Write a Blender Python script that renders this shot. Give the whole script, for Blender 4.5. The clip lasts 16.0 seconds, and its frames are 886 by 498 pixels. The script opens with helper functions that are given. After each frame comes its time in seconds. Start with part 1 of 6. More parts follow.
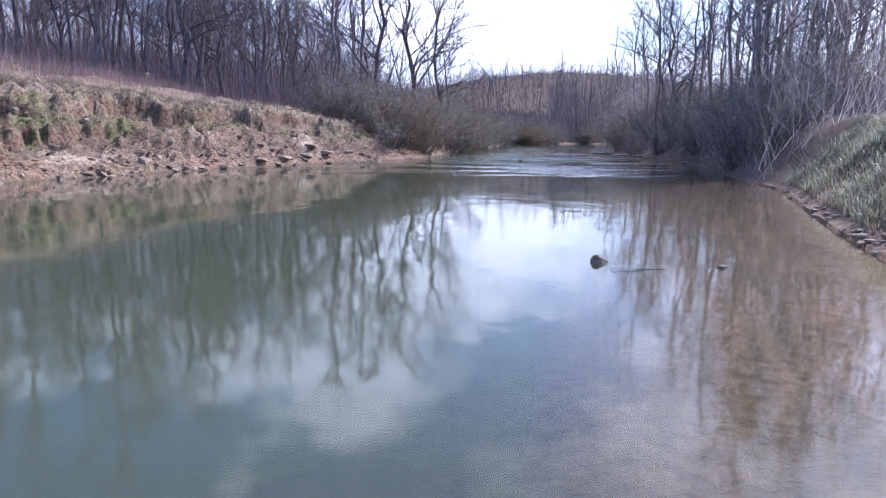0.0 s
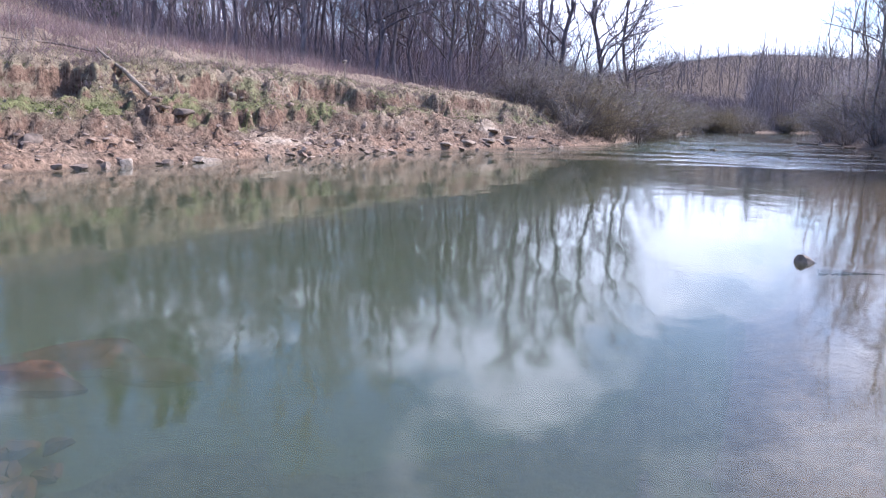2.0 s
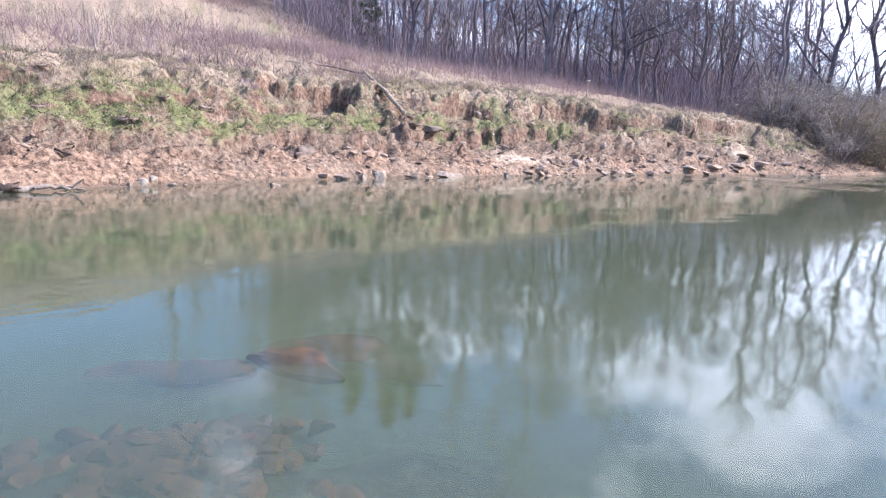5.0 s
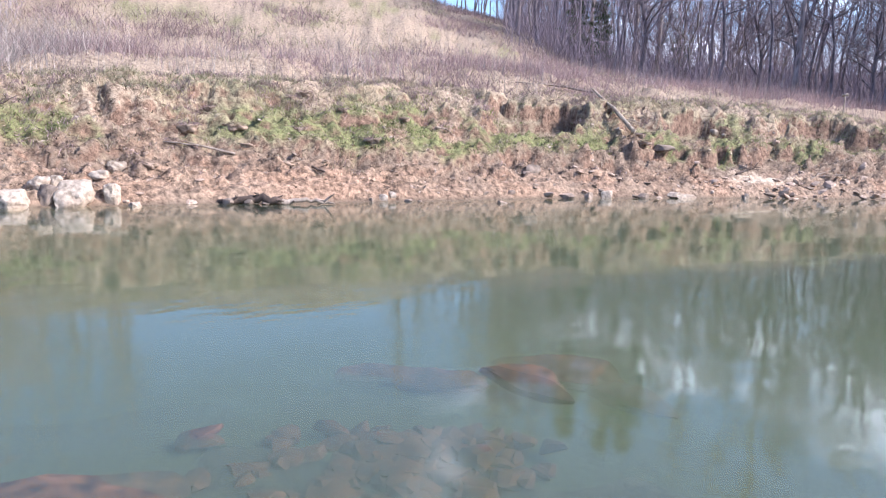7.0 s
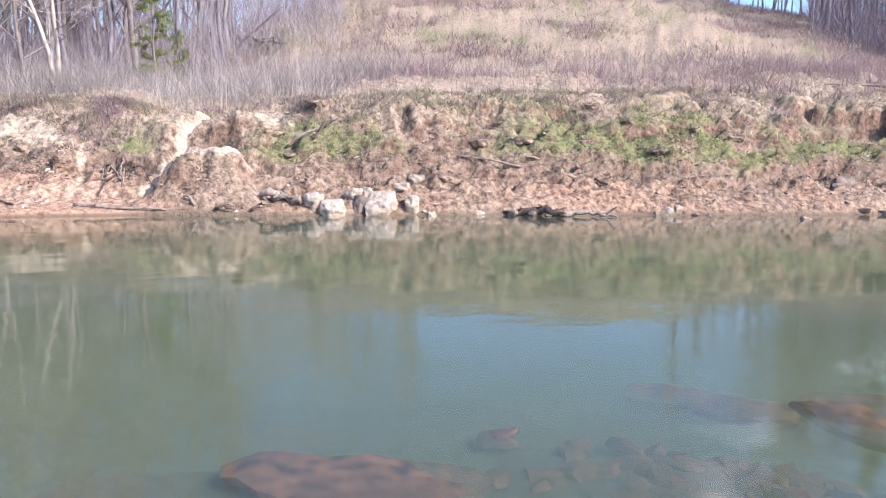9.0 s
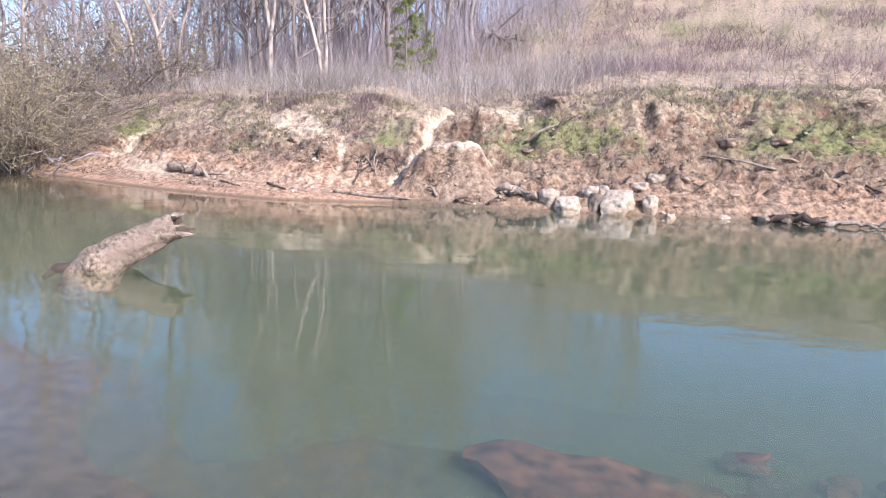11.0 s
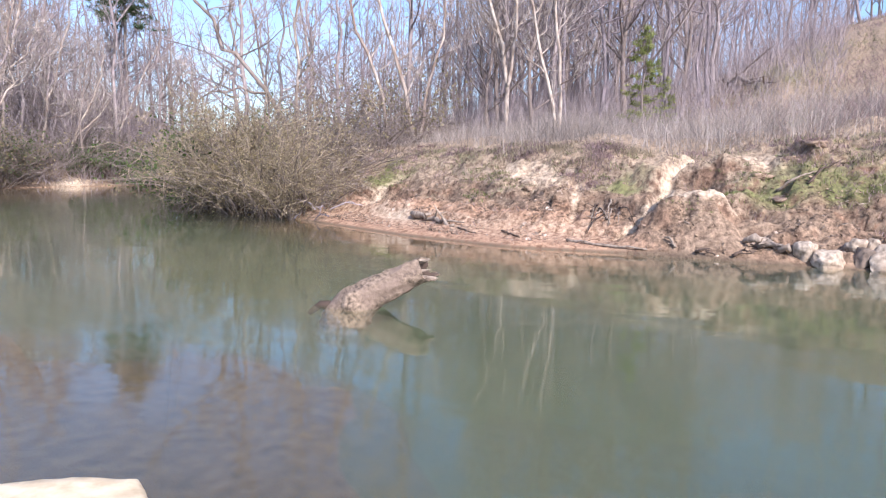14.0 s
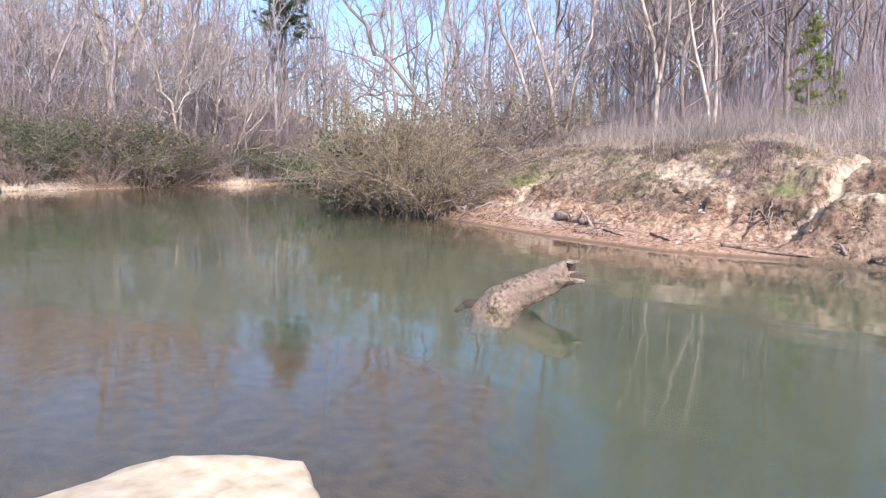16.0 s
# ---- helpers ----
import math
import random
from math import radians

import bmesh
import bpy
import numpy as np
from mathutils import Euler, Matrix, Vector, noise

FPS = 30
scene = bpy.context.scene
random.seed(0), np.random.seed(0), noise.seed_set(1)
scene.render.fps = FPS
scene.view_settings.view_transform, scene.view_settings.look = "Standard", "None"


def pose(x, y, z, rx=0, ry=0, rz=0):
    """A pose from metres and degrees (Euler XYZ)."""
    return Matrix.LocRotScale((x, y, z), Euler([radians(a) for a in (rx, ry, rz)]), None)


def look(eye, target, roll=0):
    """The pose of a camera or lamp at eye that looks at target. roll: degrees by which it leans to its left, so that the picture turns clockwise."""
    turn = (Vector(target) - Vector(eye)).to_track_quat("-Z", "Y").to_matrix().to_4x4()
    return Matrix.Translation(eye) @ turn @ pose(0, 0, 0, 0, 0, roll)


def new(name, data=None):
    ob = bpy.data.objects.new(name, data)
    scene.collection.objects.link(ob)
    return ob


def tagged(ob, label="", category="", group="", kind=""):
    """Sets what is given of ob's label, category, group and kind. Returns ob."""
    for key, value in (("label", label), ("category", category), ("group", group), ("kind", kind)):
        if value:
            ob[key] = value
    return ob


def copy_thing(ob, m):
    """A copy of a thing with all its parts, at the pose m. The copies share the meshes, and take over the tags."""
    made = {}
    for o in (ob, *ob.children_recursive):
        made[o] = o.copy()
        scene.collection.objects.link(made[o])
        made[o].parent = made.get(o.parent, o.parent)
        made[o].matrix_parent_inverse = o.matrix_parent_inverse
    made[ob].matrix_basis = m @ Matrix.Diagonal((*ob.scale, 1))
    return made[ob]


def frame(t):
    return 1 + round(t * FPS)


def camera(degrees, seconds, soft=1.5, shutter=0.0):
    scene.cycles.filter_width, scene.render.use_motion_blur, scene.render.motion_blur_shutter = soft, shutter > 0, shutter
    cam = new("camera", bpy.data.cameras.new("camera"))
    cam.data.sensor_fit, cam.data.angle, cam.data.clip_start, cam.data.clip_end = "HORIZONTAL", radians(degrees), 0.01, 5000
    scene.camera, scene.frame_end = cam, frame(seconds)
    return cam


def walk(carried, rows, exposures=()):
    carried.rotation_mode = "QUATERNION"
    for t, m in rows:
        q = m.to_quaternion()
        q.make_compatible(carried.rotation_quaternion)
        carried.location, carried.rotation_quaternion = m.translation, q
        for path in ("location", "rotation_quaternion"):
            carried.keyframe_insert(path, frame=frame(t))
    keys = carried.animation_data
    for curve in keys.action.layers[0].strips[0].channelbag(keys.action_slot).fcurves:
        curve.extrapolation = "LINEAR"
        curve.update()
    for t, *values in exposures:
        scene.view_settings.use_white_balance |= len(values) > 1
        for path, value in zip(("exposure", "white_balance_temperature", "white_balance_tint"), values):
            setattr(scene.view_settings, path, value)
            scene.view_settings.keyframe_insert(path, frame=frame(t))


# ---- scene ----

# camera: seconds, eye, yaw, pitch, roll; it turns at arm's length round one standing point
cam = camera(63.56, 16.0, soft=1.2)
PATH = [
    (0.0, -0.000, 0.455, 1.650, 0.00, -9.23, 1.25),
    (0.5, -0.027, 0.454, 1.650, 3.44, -9.10, 1.44),
    (1.0, -0.054, 0.451, 1.650, 6.87, -9.43, 1.60),
    (1.5, -0.081, 0.447, 1.650, 10.25, -10.54, 1.72),
    (2.0, -0.111, 0.441, 1.650, 14.10, -10.71, 1.72),
    (2.5, -0.135, 0.434, 1.650, 17.33, -10.96, 1.28),
    (3.0, -0.158, 0.426, 1.650, 20.39, -11.01, 1.24),
    (5.5, -0.271, 0.365, 1.650, 36.53, -9.60, 2.84),
    (6.0, -0.299, 0.342, 1.650, 41.20, -9.57, 2.49),
    (6.5, -0.323, 0.319, 1.650, 45.35, -9.80, 2.26),
    (7.0, -0.348, 0.292, 1.650, 50.03, -9.22, 2.43),
    (7.5, -0.372, 0.261, 1.650, 54.91, -9.61, 1.99),
    (8.0, -0.394, 0.227, 1.650, 60.03, -9.50, 1.68),
    (8.5, -0.413, 0.191, 1.650, 65.20, -9.10, 1.45),
    (9.0, -0.432, 0.141, 1.650, 71.88, -8.94, 1.15),
    (9.5, -0.444, 0.097, 1.650, 77.68, -9.03, 1.29),
    (10.0, -0.451, 0.058, 1.650, 82.62, -9.27, 1.51),
    (12.5, -0.451, -0.056, 1.650, 97.07, -7.63, 2.16),
    (13.0, -0.448, -0.076, 1.650, 99.61, -6.13, 1.88),
    (13.5, -0.440, -0.112, 1.650, 104.30, -6.56, 1.55),
    (14.0, -0.432, -0.142, 1.650, 108.15, -6.36, 1.29),
    (14.5, -0.424, -0.165, 1.650, 111.22, -6.61, 1.21),
    (15.0, -0.416, -0.182, 1.650, 113.63, -5.82, 1.61),
    (15.5, -0.407, -0.201, 1.650, 116.30, -6.30, 1.74),
    (16.0, -0.396, -0.223, 1.650, 119.36, -6.59, 1.35),]
walk(cam, [(t, pose(x, y, z, 90 + p, 0, yaw) @ pose(0, 0, 0, 0, 0, roll)) for t, x, y, z, yaw, p, roll in PATH],
     exposures=[(0.0, 0.4, 5150, 21), (2.0, 0.6, 5260, 20), (3.3, 0.84, 5330, 19), (5.5, 1.06, 5400, 17), (9.0, 1.0, 5530, 16), (12.5, 0.86, 5600, 17), (16.0, 0.74, 5740, 17)])

# ---- light ----
SUN_EL, SUN_AZ = 37.0, 46.0          # azimuth from +y towards +x
world = bpy.data.worlds.new("sky")
scene.world = world
world.use_nodes = True
wn, wl = world.node_tree.nodes, world.node_tree.links
wn.clear()
sky = wn.new("ShaderNodeTexSky")
sky.sky_type, sky.sun_disc = "NISHITA", False
sky.sun_elevation, sky.sun_rotation = radians(SUN_EL), radians(SUN_AZ)
sky.air_density, sky.dust_density, sky.ozone_density = 1.0, 1.4, 2.4
wco = wn.new("ShaderNodeTexCoord")
wmap = wn.new("ShaderNodeMapping")
wmap.inputs["Scale"].default_value = (2.2, 2.2, 5.0)
wmap.inputs["Rotation"].default_value = (radians(5), 0, 0)
wno = wn.new("ShaderNodeTexNoise")
wno.inputs["Scale"].default_value, wno.inputs["Detail"].default_value, wno.inputs["Roughness"].default_value = 1.5, 6.0, 0.55
wra = wn.new("ShaderNodeValToRGB")
wra.color_ramp.elements[0].position, wra.color_ramp.elements[1].position = 0.8, 0.93
wmx = wn.new("ShaderNodeMixRGB")
wmx.inputs[2].default_value = (11.0, 11.0, 11.4, 1)
wbg = wn.new("ShaderNodeBackground")
wbg.inputs["Strength"].default_value = 0.145
wou = wn.new("ShaderNodeOutputWorld")
wl.new(wco.outputs["Generated"], wmap.inputs["Vector"])
wl.new(wmap.outputs[0], wno.inputs["Vector"])
wse, wad = wn.new("ShaderNodeSeparateXYZ"), wn.new("ShaderNodeMath")       # more cloud towards the lower reach
wad.operation, wad.inputs[1].default_value = "MULTIPLY_ADD", 0.62
wsu = wn.new("ShaderNodeMath")
wsu.operation, wsu.inputs[1].default_value = "SUBTRACT", 0.19
wl.new(wco.outputs["Generated"], wse.inputs[0])
wl.new(wse.outputs["Y"], wad.inputs[0])
wl.new(wno.outputs["Fac"], wad.inputs[2])
wl.new(wad.outputs[0], wsu.inputs[0])
wl.new(wsu.outputs[0], wra.inputs[0])
wl.new(wra.outputs[0], wmx.inputs[0])
wl.new(sky.outputs[0], wmx.inputs[1])
wl.new(wmx.outputs[0], wbg.inputs["Color"])
wl.new(wbg.outputs[0], wou.inputs["Surface"])
sun = new("sun", bpy.data.lights.new("sun", "SUN"))
sun.data.energy, sun.data.angle, sun.data.color = 5.0, radians(0.6), (1.0, 0.885, 0.735)
_a, _e = radians(SUN_AZ), radians(SUN_EL)
sun.matrix_world = look((0, 0, 0), (-math.sin(_a) * math.cos(_e), -math.cos(_a) * math.cos(_e), -math.sin(_e)))


# ---- numpy noise ----
def lattice(ix, iy, seed):
    n = (ix.astype(np.int64) * 374761393 + iy.astype(np.int64) * 668265263 + seed * 974711) & 0x7FFFFFFF
    n = ((n ^ (n >> 13)) * 1274126177) & 0x7FFFFFFF
    return ((n ^ (n >> 16)) & 0xFFFF) / 65535.0


def vnoise(x, y, seed=0):
    x, y = np.asarray(x, float), np.asarray(y, float)
    ix, iy = np.floor(x), np.floor(y)
    fx, fy = x - ix, y - iy
    fx, fy = fx * fx * (3 - 2 * fx), fy * fy * (3 - 2 * fy)
    a, b = lattice(ix, iy, seed), lattice(ix + 1, iy, seed)
    c, d = lattice(ix, iy + 1, seed), lattice(ix + 1, iy + 1, seed)
    return (a + (b - a) * fx) * (1 - fy) + (c + (d - c) * fx) * fy - 0.5


def fbm(x, y, seed=0, octaves=4):
    v, amp = 0.0, 1.0
    for k in range(octaves):
        v = v + amp * vnoise(np.asarray(x) * 2 ** k, np.asarray(y) * 2 ** k, seed + 17 * k)
        amp *= 0.5
    return v


def sstep(a, b, v):
    t = np.clip((np.asarray(v, float) - a) / (b - a), 0, 1)
    return t * t * (3 - 2 * t)


# ---- materials ----
def mat(name):
    m = bpy.data.materials.new(name)
    m.use_nodes = True
    nt = m.node_tree
    return m, nt.nodes, nt.links, nt.nodes["Principled BSDF"]


def grainy(name, dark, light, scale=6.0, rough=0.85, bump=0.3, stretch=(1, 1, 1), island=0.0, tint=None, spec=0.3, coords="Object", thin=0.0):
    """Two scales of noise between two colours, with a third tint in patches, and relief."""
    m, n, l, b = mat(name)
    co, mp = n.new("ShaderNodeTexCoord"), n.new("ShaderNodeMapping")
    mp.inputs["Scale"].default_value = stretch
    n1, n2 = n.new("ShaderNodeTexNoise"), n.new("ShaderNodeTexNoise")
    n1.inputs["Scale"].default_value, n1.inputs["Detail"].default_value = scale, 8
    n2.inputs["Scale"].default_value, n2.inputs["Detail"].default_value = scale * 0.13, 4
    l.new(co.outputs[coords], mp.inputs[0])
    l.new(mp.outputs[0], n1.inputs["Vector"])
    l.new(mp.outputs[0], n2.inputs["Vector"])
    r = n.new("ShaderNodeValToRGB")
    r.color_ramp.elements[0].position, r.color_ramp.elements[1].position = 0.32, 0.68
    r.color_ramp.elements[0].color, r.color_ramp.elements[1].color = (*dark, 1), (*light, 1)
    l.new(n1.outputs["Fac"], r.inputs[0])
    mx = n.new("ShaderNodeMixRGB")
    mx.inputs[2].default_value = (*(tint or [0.5 * (a + c) * 0.7 for a, c in zip(dark, light)]), 1)
    r2 = n.new("ShaderNodeValToRGB")
    r2.color_ramp.elements[0].position, r2.color_ramp.elements[1].position = 0.45, 0.7
    l.new(n2.outputs["Fac"], r2.inputs[0])
    l.new(r2.outputs[0], mx.inputs[0])
    l.new(r.outputs[0], mx.inputs[1])
    out = mx.outputs[0]
    if island:
        g, hs, mr = n.new("ShaderNodeNewGeometry"), n.new("ShaderNodeHueSaturation"), n.new("ShaderNodeMapRange")
        mr.inputs["To Min"].default_value, mr.inputs["To Max"].default_value = 1 - island, 1 + island
        l.new(g.outputs["Random Per Island"], mr.inputs["Value"])
        l.new(mr.outputs[0], hs.inputs["Value"])
        l.new(out, hs.inputs["Color"])
        out = hs.outputs[0]
    l.new(out, b.inputs["Base Color"])
    b.inputs["Roughness"].default_value = rough
    b.inputs["Specular IOR Level"].default_value = spec
    if bump:
        bp = n.new("ShaderNodeBump")
        bp.inputs["Strength"].default_value, bp.inputs["Distance"].default_value = bump, 0.02
        l.new(n1.outputs["Fac"], bp.inputs["Height"])
        l.new(bp.outputs[0], b.inputs["Normal"])
    if thin:
        # thin blades and leaves pass part of the light; some twigs do, to look brighter
        tl, ms = n.new("ShaderNodeBsdfTranslucent"), n.new("ShaderNodeMixShader")
        ms.inputs[0].default_value = thin
        l.new(out, tl.inputs["Color"])
        l.new(b.outputs[0], ms.inputs[1])
        l.new(tl.outputs[0], ms.inputs[2])
        l.new(ms.outputs[0], n["Material Output"].inputs["Surface"])
    return m


BARK = grainy("grey_bark", (0.15, 0.122, 0.125), (0.38, 0.325, 0.32), 9, stretch=(1, 1, 0.25), bump=0.6)
BARK_DARK = grainy("dark_bark", (0.1, 0.086, 0.096), (0.27, 0.23, 0.25), 9, stretch=(1, 1, 0.25), bump=0.6)
BARK_PALE = grainy("pale_peeling_bark", (0.2, 0.15, 0.12), (0.52, 0.46, 0.4), 7, stretch=(1, 1, 0.3), bump=0.3, tint=(0.17, 0.11, 0.085))
TWIG = grainy("grey_twigs", (0.2, 0.165, 0.172), (0.39, 0.335, 0.345), 3, bump=0, island=0.35)
TWIG_TAN = grainy("tan_twigs", (0.24, 0.19, 0.135), (0.46, 0.38, 0.28), 3, bump=0, island=0.4, thin=0.35)
TWIG_DARK = grainy("dark_brown_twigs", (0.11, 0.088, 0.08), (0.26, 0.215, 0.195), 3, bump=0, island=0.4)
TWIG_PALE = grainy("pale_twigs", (0.25, 0.21, 0.19), (0.45, 0.4, 0.36), 3, bump=0, island=0.3)
TWIG_RUST = grainy("reddish_twigs", (0.18, 0.138, 0.155), (0.37, 0.3, 0.33), 3, bump=0, island=0.35)
# near bank's bright haze against the sun is put into this twig colour
TWIG_GLARE = grainy("twigs_paled_for_glare", (0.36, 0.32, 0.34), (0.62, 0.56, 0.56), 3, bump=0, island=0.35, thin=0.5)
BRUSH = grainy("dry_purple_brush", (0.22, 0.15, 0.148), (0.45, 0.335, 0.32), 1.5, bump=0, island=0.4, thin=0.4)
GREY_WEEDS = grainy("grey_dry_weeds", (0.27, 0.23, 0.205), (0.52, 0.455, 0.41), 1.5, bump=0, island=0.4, thin=0.4)
HILL_GRASS = grainy("dull_dry_grass", (0.28, 0.222, 0.16), (0.5, 0.41, 0.305), 0.7, bump=0, island=0.35, thin=0.4, tint=(0.25, 0.25, 0.13))
STRAW = grainy("dry_straw_grass", (0.34, 0.27, 0.18), (0.6, 0.5, 0.35), 1.5, bump=0, island=0.35, thin=0.4)
GREEN = grainy("green_grass", (0.11, 0.145, 0.04), (0.23, 0.265, 0.095), 1.5, bump=0, island=0.4, thin=0.4)
SHORE_GREEN = grainy("grey_green_grass", (0.25, 0.28, 0.18), (0.5, 0.52, 0.38), 1.5, bump=0, island=0.4, thin=0.45, spec=0.6, rough=0.5)
LEAF = grainy("olive_shrub_leaves", (0.17, 0.15, 0.075), (0.35, 0.295, 0.165), 1.2, bump=0, island=0.45, thin=0.4)
LEAF_OLIVE = grainy("olive_tan_leaves", (0.24, 0.2, 0.105), (0.46, 0.385, 0.23), 1.2, bump=0, island=0.45, thin=0.5)
LEAF_THIN = grainy("thin_yellow_green_leaves", (0.3, 0.31, 0.17), (0.56, 0.55, 0.34), 1.2, bump=0, island=0.4, thin=0.65)
LEAF_GREEN = grainy("green_shrub_leaves", (0.05, 0.085, 0.025), (0.13, 0.17, 0.06), 1.2, bump=0, island=0.45, thin=0.4)
NEEDLE = grainy("pine_needles", (0.025, 0.05, 0.02), (0.075, 0.11, 0.04), 2, bump=0, island=0.4)
NEEDLE_BRIGHT = grainy("young_evergreen_needles", (0.15, 0.19, 0.06), (0.4, 0.43, 0.15), 2, bump=0, island=0.4, thin=0.4)
STONE = grainy("pale_stone", (0.17, 0.13, 0.095), (0.52, 0.43, 0.34), 9, bump=1.0, tint=(0.32, 0.23, 0.16))
STONE_DARK = grainy("brown_stone", (0.12, 0.09, 0.07), (0.33, 0.25, 0.19), 7, bump=0.6)
BARK_MID = grainy("brown_grey_bark", (0.12, 0.09, 0.08), (0.3, 0.25, 0.22), 9, stretch=(1, 1, 0.25), bump=0.6)
STONE_WET = grainy("algae_covered_stone", (0.022, 0.012, 0.009), (0.13, 0.062, 0.034), 9, bump=1.0, rough=0.8, tint=(0.05, 0.026, 0.018), spec=0.1)
DRIFT = grainy("weathered_wood", (0.13, 0.1, 0.08), (0.38, 0.31, 0.25), 10, stretch=(1, 1, 0.2), bump=0.8)
DRIFT_DARK = grainy("rotten_dark_wood", (0.03, 0.022, 0.018), (0.13, 0.09, 0.07), 10, stretch=(1, 1, 0.3), bump=0.8)


def ground_material():
    m, n, l, b = mat("river_bank_earth")
    co = n.new("ShaderNodeTexCoord")
    at = n.new("ShaderNodeAttribute")
    at.attribute_name = "cover"
    at2 = n.new("ShaderNodeAttribute")
    at2.attribute_name = "soil"
    sp, sp2 = n.new("ShaderNodeSeparateColor"), n.new("ShaderNodeSeparateColor")
    l.new(at.outputs["Color"], sp.inputs[0])
    l.new(at2.outputs["Color"], sp2.inputs[0])
    nf, nc = n.new("ShaderNodeTexNoise"), n.new("ShaderNodeTexNoise")
    nf.inputs["Scale"].default_value, nf.inputs["Detail"].default_value, nf.inputs["Roughness"].default_value = 7, 10, 0.7
    nc.inputs["Scale"].default_value, nc.inputs["Detail"].default_value = 0.9, 6
    l.new(co.outputs["Object"], nf.inputs["Vector"])
    l.new(co.outputs["Object"], nc.inputs["Vector"])

    def ramp(src, c0, c1, p0=0.36, p1=0.64):
        r = n.new("ShaderNodeValToRGB")
        r.color_ramp.elements[0].position, r.color_ramp.elements[1].position = p0, p1
        r.color_ramp.elements[0].color, r.color_ramp.elements[1].color = (*c0, 1), (*c1, 1)
        l.new(src, r.inputs[0])
        return r.outputs[0]

    def mix(fac, a, c):
        x = n.new("ShaderNodeMixRGB")
        l.new(fac, x.inputs[0])
        l.new(a, x.inputs[1])
        l.new(c, x.inputs[2])
        return x.outputs[0]

    def sharpen(mask, lo=0.95, hi=1.3):
        """Breaks the edge of a mask with the fine grain."""
        a = n.new("ShaderNodeMath")
        a.operation = "MULTIPLY_ADD"
        l.new(nf.outputs["Fac"], a.inputs[0])
        a.inputs[1].default_value = 1.3
        l.new(mask, a.inputs[2])
        r = n.new("ShaderNodeMapRange")
        r.inputs["From Min"].default_value, r.inputs["From Max"].default_value = lo, hi
        l.new(a.outputs[0], r.inputs["Value"])
        return r.outputs[0]

    earth = ramp(nf.outputs["Fac"], (0.075, 0.048, 0.033), (0.37, 0.25, 0.17))
    earth2 = ramp(nf.outputs["Fac"], (0.12, 0.082, 0.058), (0.44, 0.32, 0.225))
    base = mix(ramp(nc.outputs["Fac"], (0, 0, 0), (1, 1, 1), 0.4, 0.6), earth, earth2)
    clay = ramp(nf.outputs["Fac"], (0.26, 0.14, 0.085), (0.6, 0.385, 0.255))
    bed = ramp(nf.outputs["Fac"], (0.075, 0.041, 0.019), (0.165, 0.1, 0.048))
    sand = ramp(nf.outputs["Fac"], (0.4, 0.3, 0.21), (0.7, 0.57, 0.43))
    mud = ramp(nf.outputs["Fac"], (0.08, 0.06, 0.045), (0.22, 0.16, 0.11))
    grass = ramp(nf.outputs["Fac"], (0.1, 0.106, 0.042), (0.25, 0.25, 0.105))
    straw = ramp(nf.outputs["Fac"], (0.19, 0.135, 0.092), (0.47, 0.365, 0.262))
    litter = ramp(nf.outputs["Fac"], (0.1, 0.068, 0.048), (0.33, 0.24, 0.172))
    c = mix(sharpen(sp2.outputs[2]), base, litter)
    c = mix(sharpen(sp.outputs[1]), c, straw)
    c = mix(sharpen(sp.outputs[0], 0.75, 1.75), c, grass)
    # steep cut faces are bare earth
    gn, sn_, rn = n.new("ShaderNodeNewGeometry"), n.new("ShaderNodeSeparateXYZ"), n.new("ShaderNodeMapRange")
    l.new(gn.outputs["Normal"], sn_.inputs[0])
    rn.inputs["From Min"].default_value, rn.inputs["From Max"].default_value = 0.6, 0.38
    l.new(sn_.outputs["Z"], rn.inputs["Value"])
    cut = ramp(nf.outputs["Fac"], (0.075, 0.045, 0.032), (0.32, 0.205, 0.14))
    c = mix(rn.outputs[0], c, cut)
    c = mix(sharpen(sp2.outputs[0], 0.8, 1.6), c, clay)
    c = mix(sharpen(sp.outputs[2], 0.85, 1.5), c, sand)
    # mud mask: waterline and bed, plus shade painted into the slips
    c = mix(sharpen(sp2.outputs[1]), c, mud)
    # the river's bed is stained orange-brown
    ge, sz, rz = n.new("ShaderNodeNewGeometry"), n.new("ShaderNodeSeparateXYZ"), n.new("ShaderNodeMapRange")
    l.new(ge.outputs["Position"], sz.inputs[0])
    rz.inputs["From Min"].default_value, rz.inputs["From Max"].default_value = 0.0, -0.07
    l.new(sz.outputs["Z"], rz.inputs["Value"])
    # near-black tone for the deeper bed, seen as dark gaps between the stones
    silt = ramp(nf.outputs["Fac"], (0.02, 0.026, 0.026), (0.07, 0.08, 0.068))
    c = mix(rz.outputs[0], c, mix(sp2.outputs[1], bed, silt))
    l.new(c, b.inputs["Base Color"])
    b.inputs["Roughness"].default_value, b.inputs["Specular IOR Level"].default_value = 0.9, 0.2
    bp = n.new("ShaderNodeBump")
    bp.inputs["Strength"].default_value, bp.inputs["Distance"].default_value = 1.0, 0.1
    l.new(nf.outputs["Fac"], bp.inputs["Height"])
    l.new(bp.outputs[0], b.inputs["Normal"])
    return m


